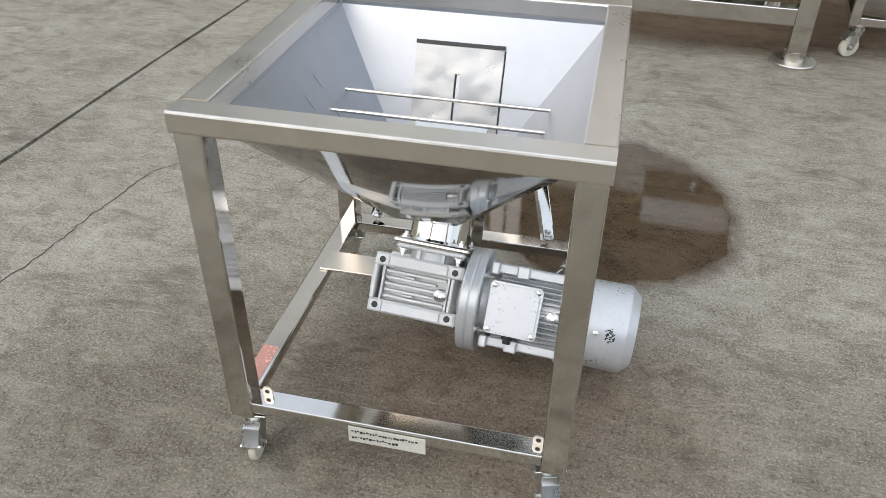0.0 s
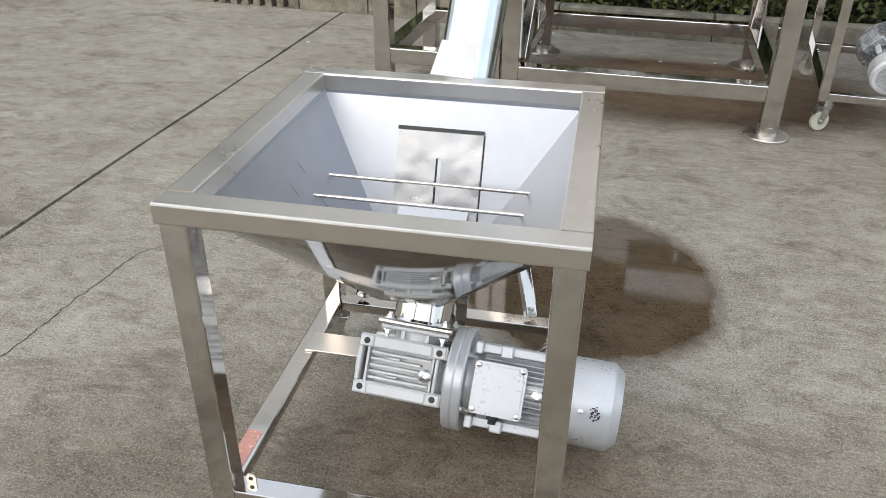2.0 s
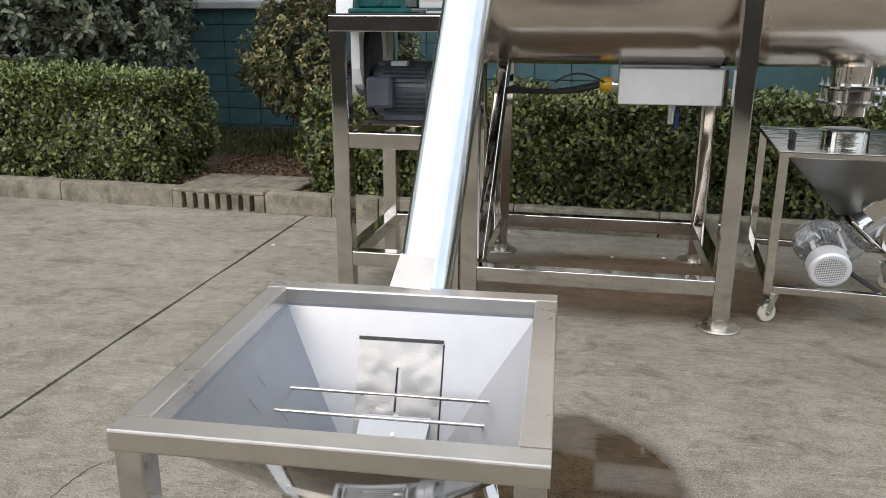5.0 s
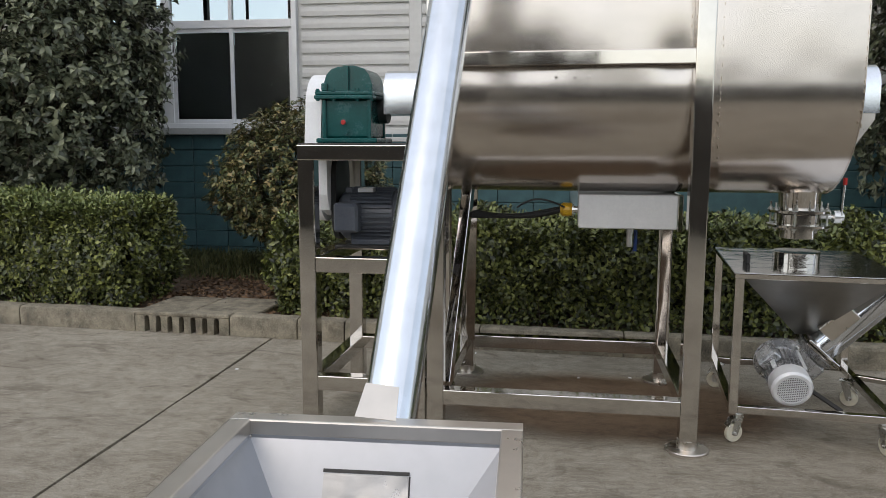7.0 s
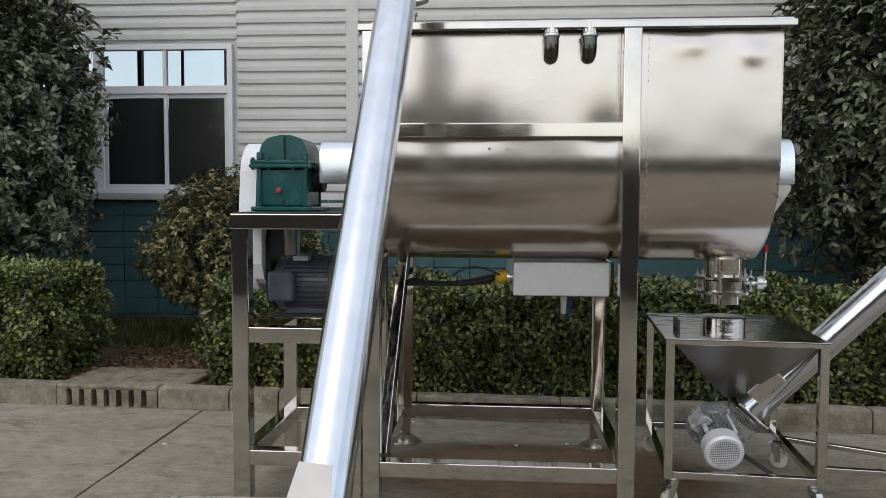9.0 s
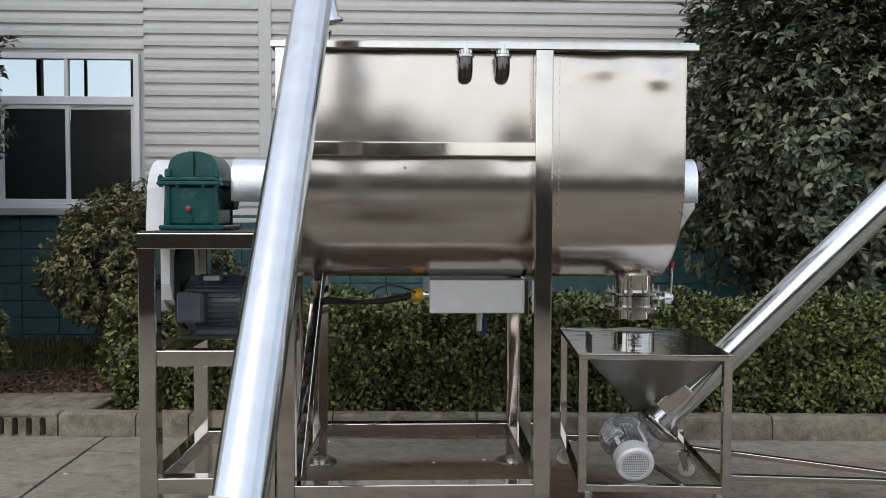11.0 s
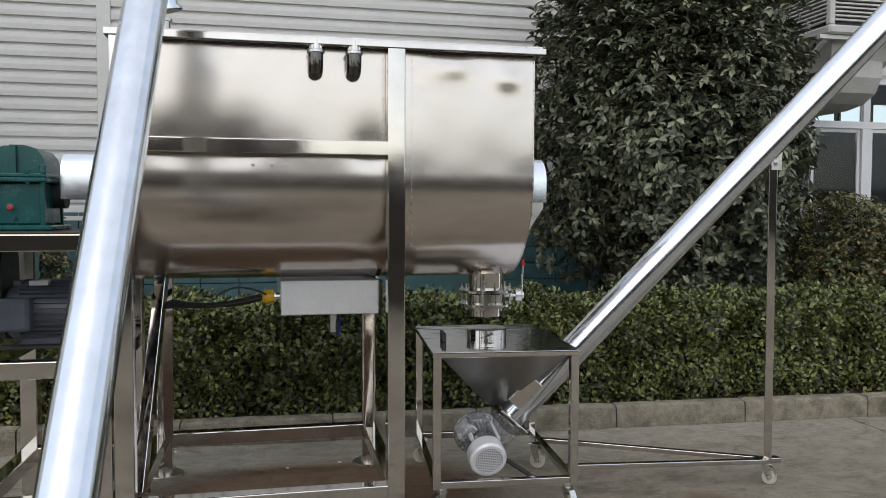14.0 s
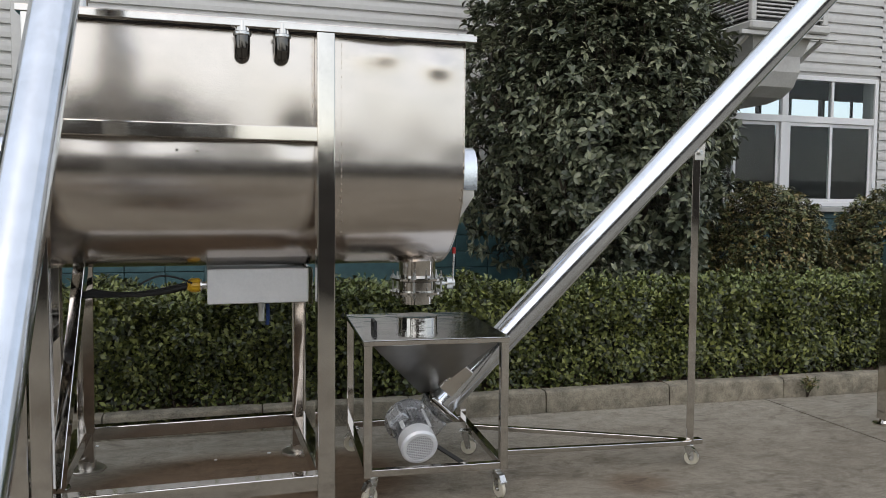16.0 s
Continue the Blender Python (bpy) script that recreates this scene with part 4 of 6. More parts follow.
# tube's upper outlet
b = turned(B(), (0, 0.02, 2.62), (0.25, 0.62, -0.72), [(0, 0.05), (0.16, 0.05), (0.16, 0.06), (0.17, 0.06)], 28)
apart("outlet", b, M["tube"], conv, "short steel outlet pipe")


# ---- ribbon mixer ----
FY, BY = 4.172, 5.345
TY, TZ, RR = 4.76, 1.68, 0.50
mixer = thing("ribbon_mixer", "large brushed stainless steel ribbon mixer on a square-tube frame", "industrial mixer", (0.46, TY, 0))
PW = 0.082


def upost(x, y, z0, z1, name="post"):
    return wpart(name, bar(B(), (x, y, z0), (x, y, z1), PW, PW, 0.006), M["frame"], mixer)


PXL, PXR = -0.459, 0.733
upost(PXR, FY + PW / 2, 0.05, 2.262)
upost(PXL, FY + PW / 2, 0.05, 2.262)
for xx, lean in ((PXL + 0.02, 0.0), (PXR, 0.0)):
    wpart("post", bar(B(), (xx + lean, BY - PW / 2, 0.05), (xx, BY - PW / 2, 2.262), PW, PW, 0.006), M["frame"], mixer)
for y_ in (FY + PW / 2, BY - PW / 2):
    wpart("lower_rail", bar(B(), (PXL + PW / 2, y_, 0.208), (PXR - PW / 2, y_, 0.208), PW - 0.006, 0.075, 0.005), M["frame"], mixer)
    wpart("middle_rail", bar(B(), (PXL + PW / 2, y_, 1.808), (PXR - PW / 2, y_, 1.808), 0.07, 0.066, 0.005), M["frame"], mixer)
for x_ in (PXL, PXR):
    wpart("side_rail", bar(B(), (x_, FY + PW, 0.208), (x_, BY - PW, 0.208), PW - 0.006, 0.075, 0.005), M["frame"], mixer)
# raking struts from the lower rails up to the trough
for x_, x2 in ((PXL + 0.035, PXL + 0.10), (PXR - 0.02, PXR - 0.045)):
    wpart("strut", bar(B(), (x_ + 0.01, BY - 0.13, 0.245), (x2, TY + 0.08, 1.20), 0.055, 0.055, 0.004), M["frame"], mixer)
    if x_ < 0:
        wpart("strut", bar(B(), (x_, FY + 0.14, 0.245), (x2, TY - 0.1, 1.21), 0.055, 0.055, 0.004), M["frame"], mixer)
for x_, y_ in ((PXL, FY + PW / 2), (PXR, FY + PW / 2), (PXL + 0.02, BY - PW / 2), (PXR, BY - PW / 2)):
    b = turned(B(), (x_, y_, 0.0), (0, 0, 1), [(0, 0.100), (0.009, 0.100), (0.013, 0.096), (0.0135, 0.047), (0.055, 0.045)], 36)
    wpart("foot", b, M["rim"], mixer, "round steel levelling foot")

# U-shaped trough
TX0, TX1 = -0.49, 1.416


def sheet_warp(x, z):
    """How far the flat front sheet is drawn in or pushed out by welding and handling."""
    w = 0.0007 * math.sin(13 * x + 5 * z) * math.sin(9 * z + 1.3) + 0.0005 * math.sin(21 * x - 8 * z + 2)
    if x < 0.70:
        f = min(1, max(0, (2.06 - z) / 0.22))
        w += 0.0085 * f * f * (math.exp(-((x + 0.12) / 0.24) ** 2) + 0.8 * math.exp(-((x - 0.62) / 0.10) ** 2))
    for dx, dz, a in ((1.036, 2.205, 0.0058), (1.283, 2.16, 0.0072), (0.93, 2.19, 0.003)):
        w -= a * math.exp(-((x - dx) / 0.070) ** 2 - ((z - dz) / 0.050) ** 2)
    return w * min(1, max(0, (z - 1.70) / 0.10))


def trough(x0, x1, r, n=40):
    m = 26
    flat = [2.266 + (TZ - 2.266) * i / m for i in range(m)]
    prof = [(TY - r, z) for z in flat]
    prof += [(TY - r * math.cos(math.pi * i / n), TZ - r * math.sin(math.pi * i / n)) for i in range(n + 1)]
    prof += [(TY + r, z) for z in (1.84, 2.0, 2.266)]
    b = B()
    nx = 84
    outer = []
    for k in range(nx + 1):
        x = x0 + (x1 - x0) * k / nx
        outer.append([b.verts.new((x, y + (sheet_warp(x, z) if i < m else 0), z)) for i, (y, z) in enumerate(prof)])
    for a, c in zip(outer, outer[1:]):
        for i in range(len(prof) - 1):
            b.faces.new((a[i], a[i + 1], c[i + 1], c[i]))
    inn = [[b.verts.new((x, TY + (y - TY) * 0.97, z if z > TZ else TZ + (z - TZ) * 0.97)) for y, z in prof] for x in (x0, x1)]
    for i in range(len(prof) - 1):
        b.faces.new((inn[0][i], inn[1][i], inn[1][i + 1], inn[0][i + 1]))
        b.faces.new((outer[0][i], inn[0][i], inn[0][i + 1], outer[0][i + 1]))
        b.faces.new((outer[-1][i + 1], inn[1][i + 1], inn[1][i], outer[-1][i]))
    return b


trough_ob = wpart("trough", trough(TX0, TX1, RR), M["tank"], mixer, "long U-shaped brushed steel trough")
for x_ in (TX0 - 0.004, TX1):
    o = [(TY - RR - 0.003, 2.266)] + [(TY - (RR + 0.003) * math.cos(math.pi * i / 36), TZ - (RR + 0.003) * math.sin(math.pi * i / 36)) for i in range(37)] + [(TY + RR + 0.003, 2.266)]
    wpart("end_plate", slab(B(), o, "x", x_, x_ + 0.004), M["tank"], mixer, smooth=False)
# weld stitches beside the post and along the end
rnd = random.Random(21)
b = B()
for x_, za, zb_ in ((0.818, 1.36, 2.25), (TX1 - 0.001, 1.5, 2.25), (0.681, 1.86, 2.25)):
    b = B()
    z = za
    while z < zb_:
        l_ = rnd.uniform(0.006, 0.02)
        box(b, x_ - 0.0014, x_ + 0.0014, TY - RR - 0.0028 + (0.02 * max(0, (TZ - z)) ** 1.2), TY - RR + 0.004 + (0.25 * max(0, TZ - z) ** 2), z, z + l_)
        z += l_ + rnd.uniform(0.012, 0.05)
    tagged(wpart("weld_seam", b, M["weld"], trough_ob, smooth=False), "rough stitched weld seam", kind="stuff")
for x_ in (0.09, 0.175, 0.24):
    b = turned(B(), (x_, TY - RR, 1.73), (0, -1, 0), [(0, 0.008), (0.001, 0.008), (0.0012, 0.005)], 14)
    wpart("weld_mark", b, M["tank"], trough_ob)
# top frame, gasket and hinged lids
b = B()
for p0, p1 in (((TX0 - 0.03, FY + 0.028, 2.281), (TX1 + 0.034, FY + 0.028, 2.281)), ((TX0 - 0.03, BY - 0.03, 2.281), (TX1 + 0.034, BY - 0.03, 2.281)),
               ((TX0 - 0.01, FY + 0.05, 2.281), (TX0 - 0.01, BY - 0.05, 2.281)), ((TX1 + 0.012, FY + 0.05, 2.281), (TX1 + 0.012, BY - 0.05, 2.281))):
    wpart("top_rail", bar(B(), p0, p1, 0.045, 0.030, 0.003), M["frame"], mixer)
wpart("gasket", box(B(), TX0 + 0.01, TX1 - 0.004, FY + 0.07, BY - 0.07, 2.267, 2.2955), M["black"], mixer, "black rubber lid gasket", smooth=False)
for x0_, x1_ in ((TX0 + 0.02, 0.44), (0.447, TX1 - 0.01)):
    b = B()
    box(b, x0_, x1_, FY + 0.055, BY - 0.06, 2.2965, 2.314, 0.004)
    wpart("lid", b, M["tank"], mixer, "flat stainless lid panel")
for x_ in (0.30, 0.38, 0.52, 1.36):
    wpart("hinge", box(B(), x_, x_ + 0.085, FY + 0.03, FY + 0.09, 2.2965, 2.309, 0.003), M["frame"], mixer)
b = turned(B(), (-0.30, FY + 0.16, 2.3145), (0, 0, 1), [(0, 0.034), (0.05, 0.034), (0.05, 0.042), (0.062, 0.042), (0.062, 0.02)], 24)
wpart("inlet_stub", b, M["frame"], mixer, "short steel inlet stub on the lid")
# two vent elbows on the front
for x_ in (0.369, 0.541):
    b = turned(B(), (x_, FY + 0.03, 2.240), (0, 0, 1), [(0, 0.026), (0.050, 0.026), (0.050, 0.020)], 24)
    for k in range(10):
        box(b, x_ + 0.026 * math.cos(k * 0.628) - 0.002, x_ + 0.026 * math.cos(k * 0.628) + 0.002, FY + 0.03 + 0.026 * math.sin(k * 0.628) - 0.002, FY + 0.03 + 0.026 * math.sin(k * 0.628) + 0.002, 2.242, 2.288)
    st = wpart("vent_stub", b, M["frame"], mixer, "ribbed chrome pipe stub")
    pts = [(x_, FY + 0.03, 2.240), (x_, FY + 0.03, 2.205), (x_, FY + 0.032, 2.180), (x_, FY + 0.044, 2.162), (x_, FY + 0.07, 2.153), (x_, FY + 0.1, 2.151)]
    wpart("vent_elbow", pipe(B(), pts, 0.034, 20), M["elbow"], st, "dark cast pipe elbow")
    wpart("clamp_ring", turned(B(), (x_, FY + 0.03, 2.228), (0, 0, 1), [(0, 0.036), (0.004, 0.040), (0.014, 0.040), (0.018, 0.036)], 24), M["bolt"], st)


def hood(x0, x1, y, z0, zc_, r):
    o = [(y - r, z0)] + [(y - r * math.cos(math.pi * i / 20), zc_ + r * math.sin(math.pi * i / 20)) for i in range(21)] + [(y + r, z0)]
    return slab(B(), o, "x", x0, x1)


wpart("bearing_hood", hood(TX1 + 0.004, 1.62, TY, 1.575, 1.69, 0.125), M["tube"], mixer, "bright round-topped steel bearing hood")
b = slab(B(), [(TX1 + 0.004, 1.30), (1.47, 1.34), (1.605, 1.545), (1.605, 1.5745), (TX1 + 0.004, 1.5745)], "y", TY - 0.118, TY + 0.118)
wpart("bearing_bracket", b, M["rim"], mixer, "brushed wedge-shaped bearing bracket", smooth=False)
wpart("shaft_hood", hood(-0.80, TX0 - 0.004, TY - 0.05, 1.575, 1.69, 0.115), M["tube"], mixer, "bright steel hood over the drive shaft")

# box under the trough with its plug, cable and drain
b = box(B(), 0.212, 0.70, 4.58, 4.92, 1.0, 1.172, 0.004)
wb = wpart("electric_box", b, M["box"], mixer, "bright folded steel box under the trough")
wpart("box_flange", box(B(), 0.701, 0.725, 4.575, 4.90, 0.99, 1.172, 0.003), M["frame"], wb)
b = turned(B(), (0.21, 4.70, 1.085), (-1, 0, 0), [(0, 0.018), (0.022, 0.018), (0.022, 0.03), (0.03, 0.03)], 18)
wpart("plug_thread", b, M["bolt"], wb)
b = turned(B(), (0.18, 4.70, 1.085), (-1, 0, 0), [(0, 0.032), (0.01, 0.036), (0.045, 0.036), (0.06, 0.026), (0.062, 0.02)], 14)
wpart("plug", b, M["yellow"], wb, "yellow plastic cable plug")
for k, (dz, dy) in enumerate(((0.006, 0.0), (-0.006, 0.015), (0.0, -0.014))):
    pts = curve_points((0.12, 4.70 + dy, 1.085 + dz), (0.0, 4.70 + dy, 1.05 + dz * 3), (-0.12, 4.74, 1.03 - dz * 2), (-0.33, 4.80, 1.045 + dz * 2))
    pts += curve_points((-0.34, 4.80, 1.044 + dz * 2), (-0.40, 4.82, 1.03), (-0.405, 4.9, 0.98), (-0.40, 5.22, 0.80 + dz * 4))[1:]
    wpart("cable", pipe(B(), pts, 0.0115, 8), M["black"], wb, "black electric cable")
pts = curve_points((-0.1, 4.60, 1.10), (-0.02, 4.56, 1.16), (0.03, 4.58, 1.16), (0.14, 4.66, 1.10))
wpart("cable", pipe(B(), pts, 0.005, 8), M["black"], wb, "black electric cable")
wpart("drain", turned(B(), (0.475, 4.66, 1.0), (0, 0, -1), [(0, 0.02), (0.03, 0.02), (0.03, 0.016), (0.10, 0.016)], 18), M["bolt"], wb)
wpart("hose_end", pipe(B(), [(0.51, 4.72, 0.98), (0.512, 4.72, 0.93), (0.508, 4.72, 0.87)], 0.010, 10), M["blue"], wb, "short blue hose end")

# discharge valve
VX = 1.318
b = turned(B(), (VX, TY, 0.955), (0, 0, 1), [(0, 0.090), (0.0, 0.094), (0.060, 0.094), (0.063, 0.106), (0.12, 0.106), (0.125, 0.098), (0.225, 0.102), (0.26, 0.115)], 36)
valve = wpart("discharge_valve", b, M["frame"], mixer, "polished steel discharge valve")
b = B()
for z_ in (1.012, 1.085, 0.998):
    turned(b, (VX, TY, z_), (0, 0, 1), [(0, 0.083), (0, 0.150 if z_ > 1.01 else 0.112), (0.012, 0.150 if z_ > 1.01 else 0.112), (0.012, 0.083)], 40)
wpart("valve_flange", b, M["frame"], valve)
for k in range(8):
    b = B()
    a_ = math.pi * (k + 0.5) / 4
    px_, py_ = VX + 0.133 * math.cos(a_), TY + 0.133 * math.sin(a_)
    rod(b, (px_, py_, 0.99), (px_, py_, 1.135), 0.005, 8)
    hexbolt(b, (px_, py_, 1.097), (0, 0, 1), 0.010, 0.012)
    hexbolt(b, (px_, py_, 1.012), (0, 0, -1), 0.010, 0.010)
    wpart("valve_bolt", b, M["bolt"], valve)
b = B()
rod(b, (VX + 0.08, TY, 1.062), (VX + 0.17, TY, 1.062), 0.012, 12)
turned(b, (VX + 0.165, TY, 1.062), (1, 0, 0), [(0, 0.034), (0.03, 0.034), (0.035, 0.02), (0.05, 0.02)], 20)
rod(b, (VX + 0.20, TY - 0.01, 1.03), (VX + 0.205, TY - 0.02, 1.225), 0.006, 10)
wpart("valve_lever", b, M["bolt"], valve)
wpart("lever_grip", rod(B(), (VX + 0.2053, TY - 0.02, 1.225), (VX + 0.206, TY - 0.021, 1.26), 0.010, 12), M["red"], valve, "small red lever tip")

# ---- drive stand, reducer, motor ----
stand = thing("drive_stand", "square-tube steel stand carrying the mixer's drive", "steel stand", (-0.83, 4.6, 0))
SX0, SX1, SY0, SY1 = -1.087, -0.548, FY + PW / 2, 5.02
for x_, y_ in ((SX0, SY0), (SX1, SY0), (SX0 + 0.02, SY1), (SX1, SY1)):
    wpart("post", bar(B(), (x_, y_, 0.045), (x_, y_, 1.345), PW, PW, 0.006), M["frame"], stand)
    b = turned(B(), (x_, y_, 0.0), (0, 0, 1), [(0, 0.07), (0.008, 0.07), (0.012, 0.066), (0.014, 0.03), (0.046, 0.026)], 30)
    wpart("foot", b, M["frame"], stand)
for z_ in (0.248, 0.842):
    for p0, p1 in (((SX0 + PW / 2, SY0, z_), (SX1 - PW / 2, SY0, z_)), ((SX0 + PW / 2, SY1, z_), (SX1 - PW / 2, SY1, z_)), ((SX0 + 0.01, SY0 + PW / 2, z_), (SX0 + 0.02, SY1 - PW / 2, z_)), ((SX1, SY0 + PW / 2, z_), (SX1, SY1 - PW / 2, z_))):
        wpart("rail", bar(B(), p0, p1, PW - 0.006, 0.075, 0.005), M["frame"], stand)
for p0, p1 in (((SX0 - PW / 2, SY0, 1.382), (SX1 + PW / 2, SY0, 1.382)), ((SX0 - PW / 2, SY1, 1.382), (SX1 + PW / 2, SY1, 1.382)), ((SX0, SY0 + PW / 2, 1.382), (SX0, SY1 - PW / 2, 1.382)), ((SX1, SY0 + PW / 2, 1.382), (SX1, SY1 - PW / 2, 1.382))):
    wpart("top_rail", bar(B(), p0, p1, PW, 0.074, 0.005), M["frame"], stand)
wpart("deck_plate", box(B(), SX0 - 0.04, SX1 + 0.04, SY0 - 0.03, SY1 + 0.03, 1.4195, 1.4265, 0.002), M["dark"], stand, "dark steel deck plate")

red_ = thing("gear_reducer", "dark green enamelled cast gear reducer on the stand", "gear reducer", (-1.0, 4.7, 1.427))
rx0, rx1, ry0, ry1 = -1.10, -0.835, 4.47, 4.81
b = B()
box(b, rx0 - 0.025, rx1 + 0.03, ry0 - 0.01, ry1 + 0.01, 1.4275, 1.452, 0.006)
box(b, rx0 + 0.01, rx1 - 0.01, ry0 + 0.02, ry1 - 0.02, 1.452, 1.648, 0.01)
for x_ in (rx0 + 0.004, rx1 - 0.026):
    for y_ in (ry0 + 0.005, ry1 - 0.03):
        box(b, x_, x_ + 0.022, y_, y_ + 0.025, 1.45, 1.648, 0.004)
housing = wpart("lower_housing", b, M["green"], red_)
b = B()
box(b, rx0 - 0.03, rx1 + 0.012, ry0 - 0.02, ry1 + 0.02, 1.648, 1.668, 0.005)
box(b, rx0 - 0.026, rx1 + 0.010, ry0 - 0.016, ry1 + 0.016, 1.6685, 1.688, 0.005)
wpart("joint_flange", b, M["green"], red_)
b = B()
arch = [(rx0 + 0.006, 1.688), (rx0 + 0.01, 1.735), (rx0 + 0.022, 1.772), (rx0 + 0.05, 1.80), (rx0 + 0.09, 1.813), (rx1 - 0.08, 1.813), (rx1 - 0.042, 1.80), (rx1 - 0.02, 1.772), (rx1 - 0.008, 1.735), (rx1 - 0.004, 1.688)]
slab(b, arch, "y", ry0 + 0.035, ry1 - 0.035)
slab(b, [(-0.975, 1.688), (-0.959, 1.688), (-0.959, 1.813), (-0.975, 1.813)], "y", ry0 + 0.015, ry0 + 0.036)
box(b, -1.0, -0.935, ry0 + 0.06, ry0 + 0.2, 1.813, 1.820, 0.002)
for x_ in (rx0 + 0.0, rx1 - 0.028):
    box(b, x_, x_ + 0.03, ry0 + 0.01, ry0 + 0.06, 1.688, 1.73, 0.006)
wpart("upper_housing", b, M["green"], red_)
b = B()
for x_ in (rx0 - 0.012, rx0 + 0.07, rx1 - 0.07, rx1 + 0.0):
    hexbolt(b, (x_, ry0 - 0.006, 1.688), (0, 0, 1), 0.009, 0.012)
    hexbolt(b, (x_, ry0 - 0.006, 1.648), (0, 0, -1), 0.009, 0.010)
wpart("flange_bolts", b, M["green"], red_)
b = turned(B(), (-0.985, ry0 + 0.02, 1.532), (0, -1, 0), [(0, 0.013), (0.012, 0.013), (0.013, 0.009), (0.016, 0.009)], 16)
wpart("sight_plug", b, M["red"], red_, "red round sight plug")
b = turned(B(), (-0.985, ry0 + 0.02, 1.532), (0, -1, 0), [(0, 0.020), (0.007, 0.020), (0.008, 0.014)], 18)
wpart("plug_ring", b, M["green"], red_)
b = hexbolt(B(), (-0.975, ry0 + 0.02, 1.485), (0, -1, 0), 0.014, 0.014)
wpart("drain_plug", b, M["green"], red_)
b = rod(B(), (rx1 - 0.02, TY - 0.05, 1.60), (-0.80, TY - 0.05, 1.60), 0.07, 24)
wpart("output_boss", b, M["dark"], red_)

mo = thing("electric_motor", "dark grey finned electric motor on a slotted plate inside the stand", "electric motor", (-0.95, 4.62, 0.88))
mz, my = 1.045, 4.64
b = turned(B(), (-1.040, my, mz), (1, 0, 0), [(0, 0.05), (0.0, 0.105), (0.02, 0.128), (0.035, 0.133), (0.30, 0.133), (0.31, 0.142), (0.40, 0.142), (0.42, 0.12), (0.425, 0.05)], 40)
body = wpart("motor_body", b, M["grey_motor"], mo)
fins(body, mo.matrix_basis.inverted() @ Matrix.Translation((-0.970, my, mz)), 0.22, 0.140, 36, M["grey_motor"])
b = box(B(), -1.035, -0.905, my - 0.20, my - 0.10, mz - 0.075, mz + 0.075, 0.010)
box(b, -1.028, -0.912, my - 0.212, my - 0.1995, mz - 0.066, mz + 0.066, 0.006)
tb2 = wpart("terminal_box", b, M["grey_motor"], mo, "dark grey terminal box with a raised lid")
b = box(B(), -1.010, -0.970, my - 0.06, my - 0.02, mz + 0.12, mz + 0.15, 0.004)
wpart("lifting_eye", b, M["grey_motor"], mo)
wpart("nameplate", box(B(), -0.925, -0.845, my - 0.115, my - 0.05, mz + 0.128, mz + 0.150, 0.001), M["silver"], mo, "small silver nameplate")
wpart("motor_feet", box(B(), -0.970, -0.760, my - 0.10, my + 0.10, mz - 0.149, mz - 0.118, 0.004), M["grey_motor"], mo)
wpart("sticker", box(B(), -0.715, -0.675, my - 0.1295, my - 0.128, mz + 0.0, mz + 0.045), M["paper"], mo, smooth=False)
b = B()
box(b, -1.050, -0.520, my - 0.13, my - 0.07, mz - 0.165, mz - 0.1495, 0.002)
box(b, -1.050, -0.520, my + 0.07, my + 0.13, mz - 0.165, mz - 0.1495, 0.002)
tagged(wpart("slide_rail", b, M["dark"], mo), "dark steel motor slide rails")

guard = thing("belt_guard", "white sheet belt guard with open black pulleys", "belt guard", (-1.2, 4.75, 0.9))


def obround(zt, rt, yt, zl, rl, yl, n=16):
    o = [(yt - rt * math.cos(math.pi * i / n), zt + rt * math.sin(math.pi * i / n)) for i in range(n + 1)]
    o += [(yl + rl * math.cos(math.pi * i / n), zl - rl * math.sin(math.pi * i / n)) for i in range(n + 1)]
    return o


wpart("cover", slab(B(), obround(1.60, 0.19, 4.73, 1.17, 0.16, 4.64), "x", -1.205, -1.118), M["white"], guard, "white painted sheet cover", smooth=False)
b = slab(B(), [(4.46, 1.34), (4.80, 1.34), (4.80, 1.12), (4.76, 1.07), (4.62, 1.04), (4.50, 1.08), (4.46, 1.16)], "x", -1.1175, -1.070)
wpart("lower_cover", b, M["white"], guard, "white painted lower cover", smooth=False)
b = slab(B(), obround(1.25, 0.135, 4.66, 1.045, 0.135, 4.66), "x", -1.0695, -1.043)
wpart("belt_drive", b, M["black"], guard, "black belts and pulleys", smooth=False)

# ---- second screw feeder: table hopper, inclined tube, motor and trolley ----
feed = thing("screw_feeder", "stainless table-hopper screw feeder with inclined tube on castered trolley", "screw feeder", (0.941, 4.345, 0), -4.6)
FW, FD, FZ = 0.74, 0.92, 0.83
ft = 0.042
h = ft / 2
for lx, ly in ((h, h), (FW - h, h), (h, FD - h), (FW - h, FD - h)):
    part("leg", bar(B(), (lx, ly, 0.145), (lx, ly, FZ - 0.028), ft, ft, 0.004), M["frame"], feed)
for p0, p1 in (((ft, h, 0.165), (FW - ft, h, 0.165)), ((ft, FD - h, 0.165), (FW - ft, FD - h, 0.165)), ((h, ft, 0.165), (h, FD - ft, 0.165)), ((FW - h, ft, 0.165), (FW - h, FD - ft, 0.165))):
    part("base_rail", bar(B(), p0, p1, 0.038, 0.036, 0.003), M["frame"], feed)
part("table_top", box(B(), -0.004, FW + 0.004, -0.004, FD + 0.004, FZ - 0.004, FZ, 0.0015), M["table"], feed, "mirror-bright steel table top with scraped marks")
b = B()
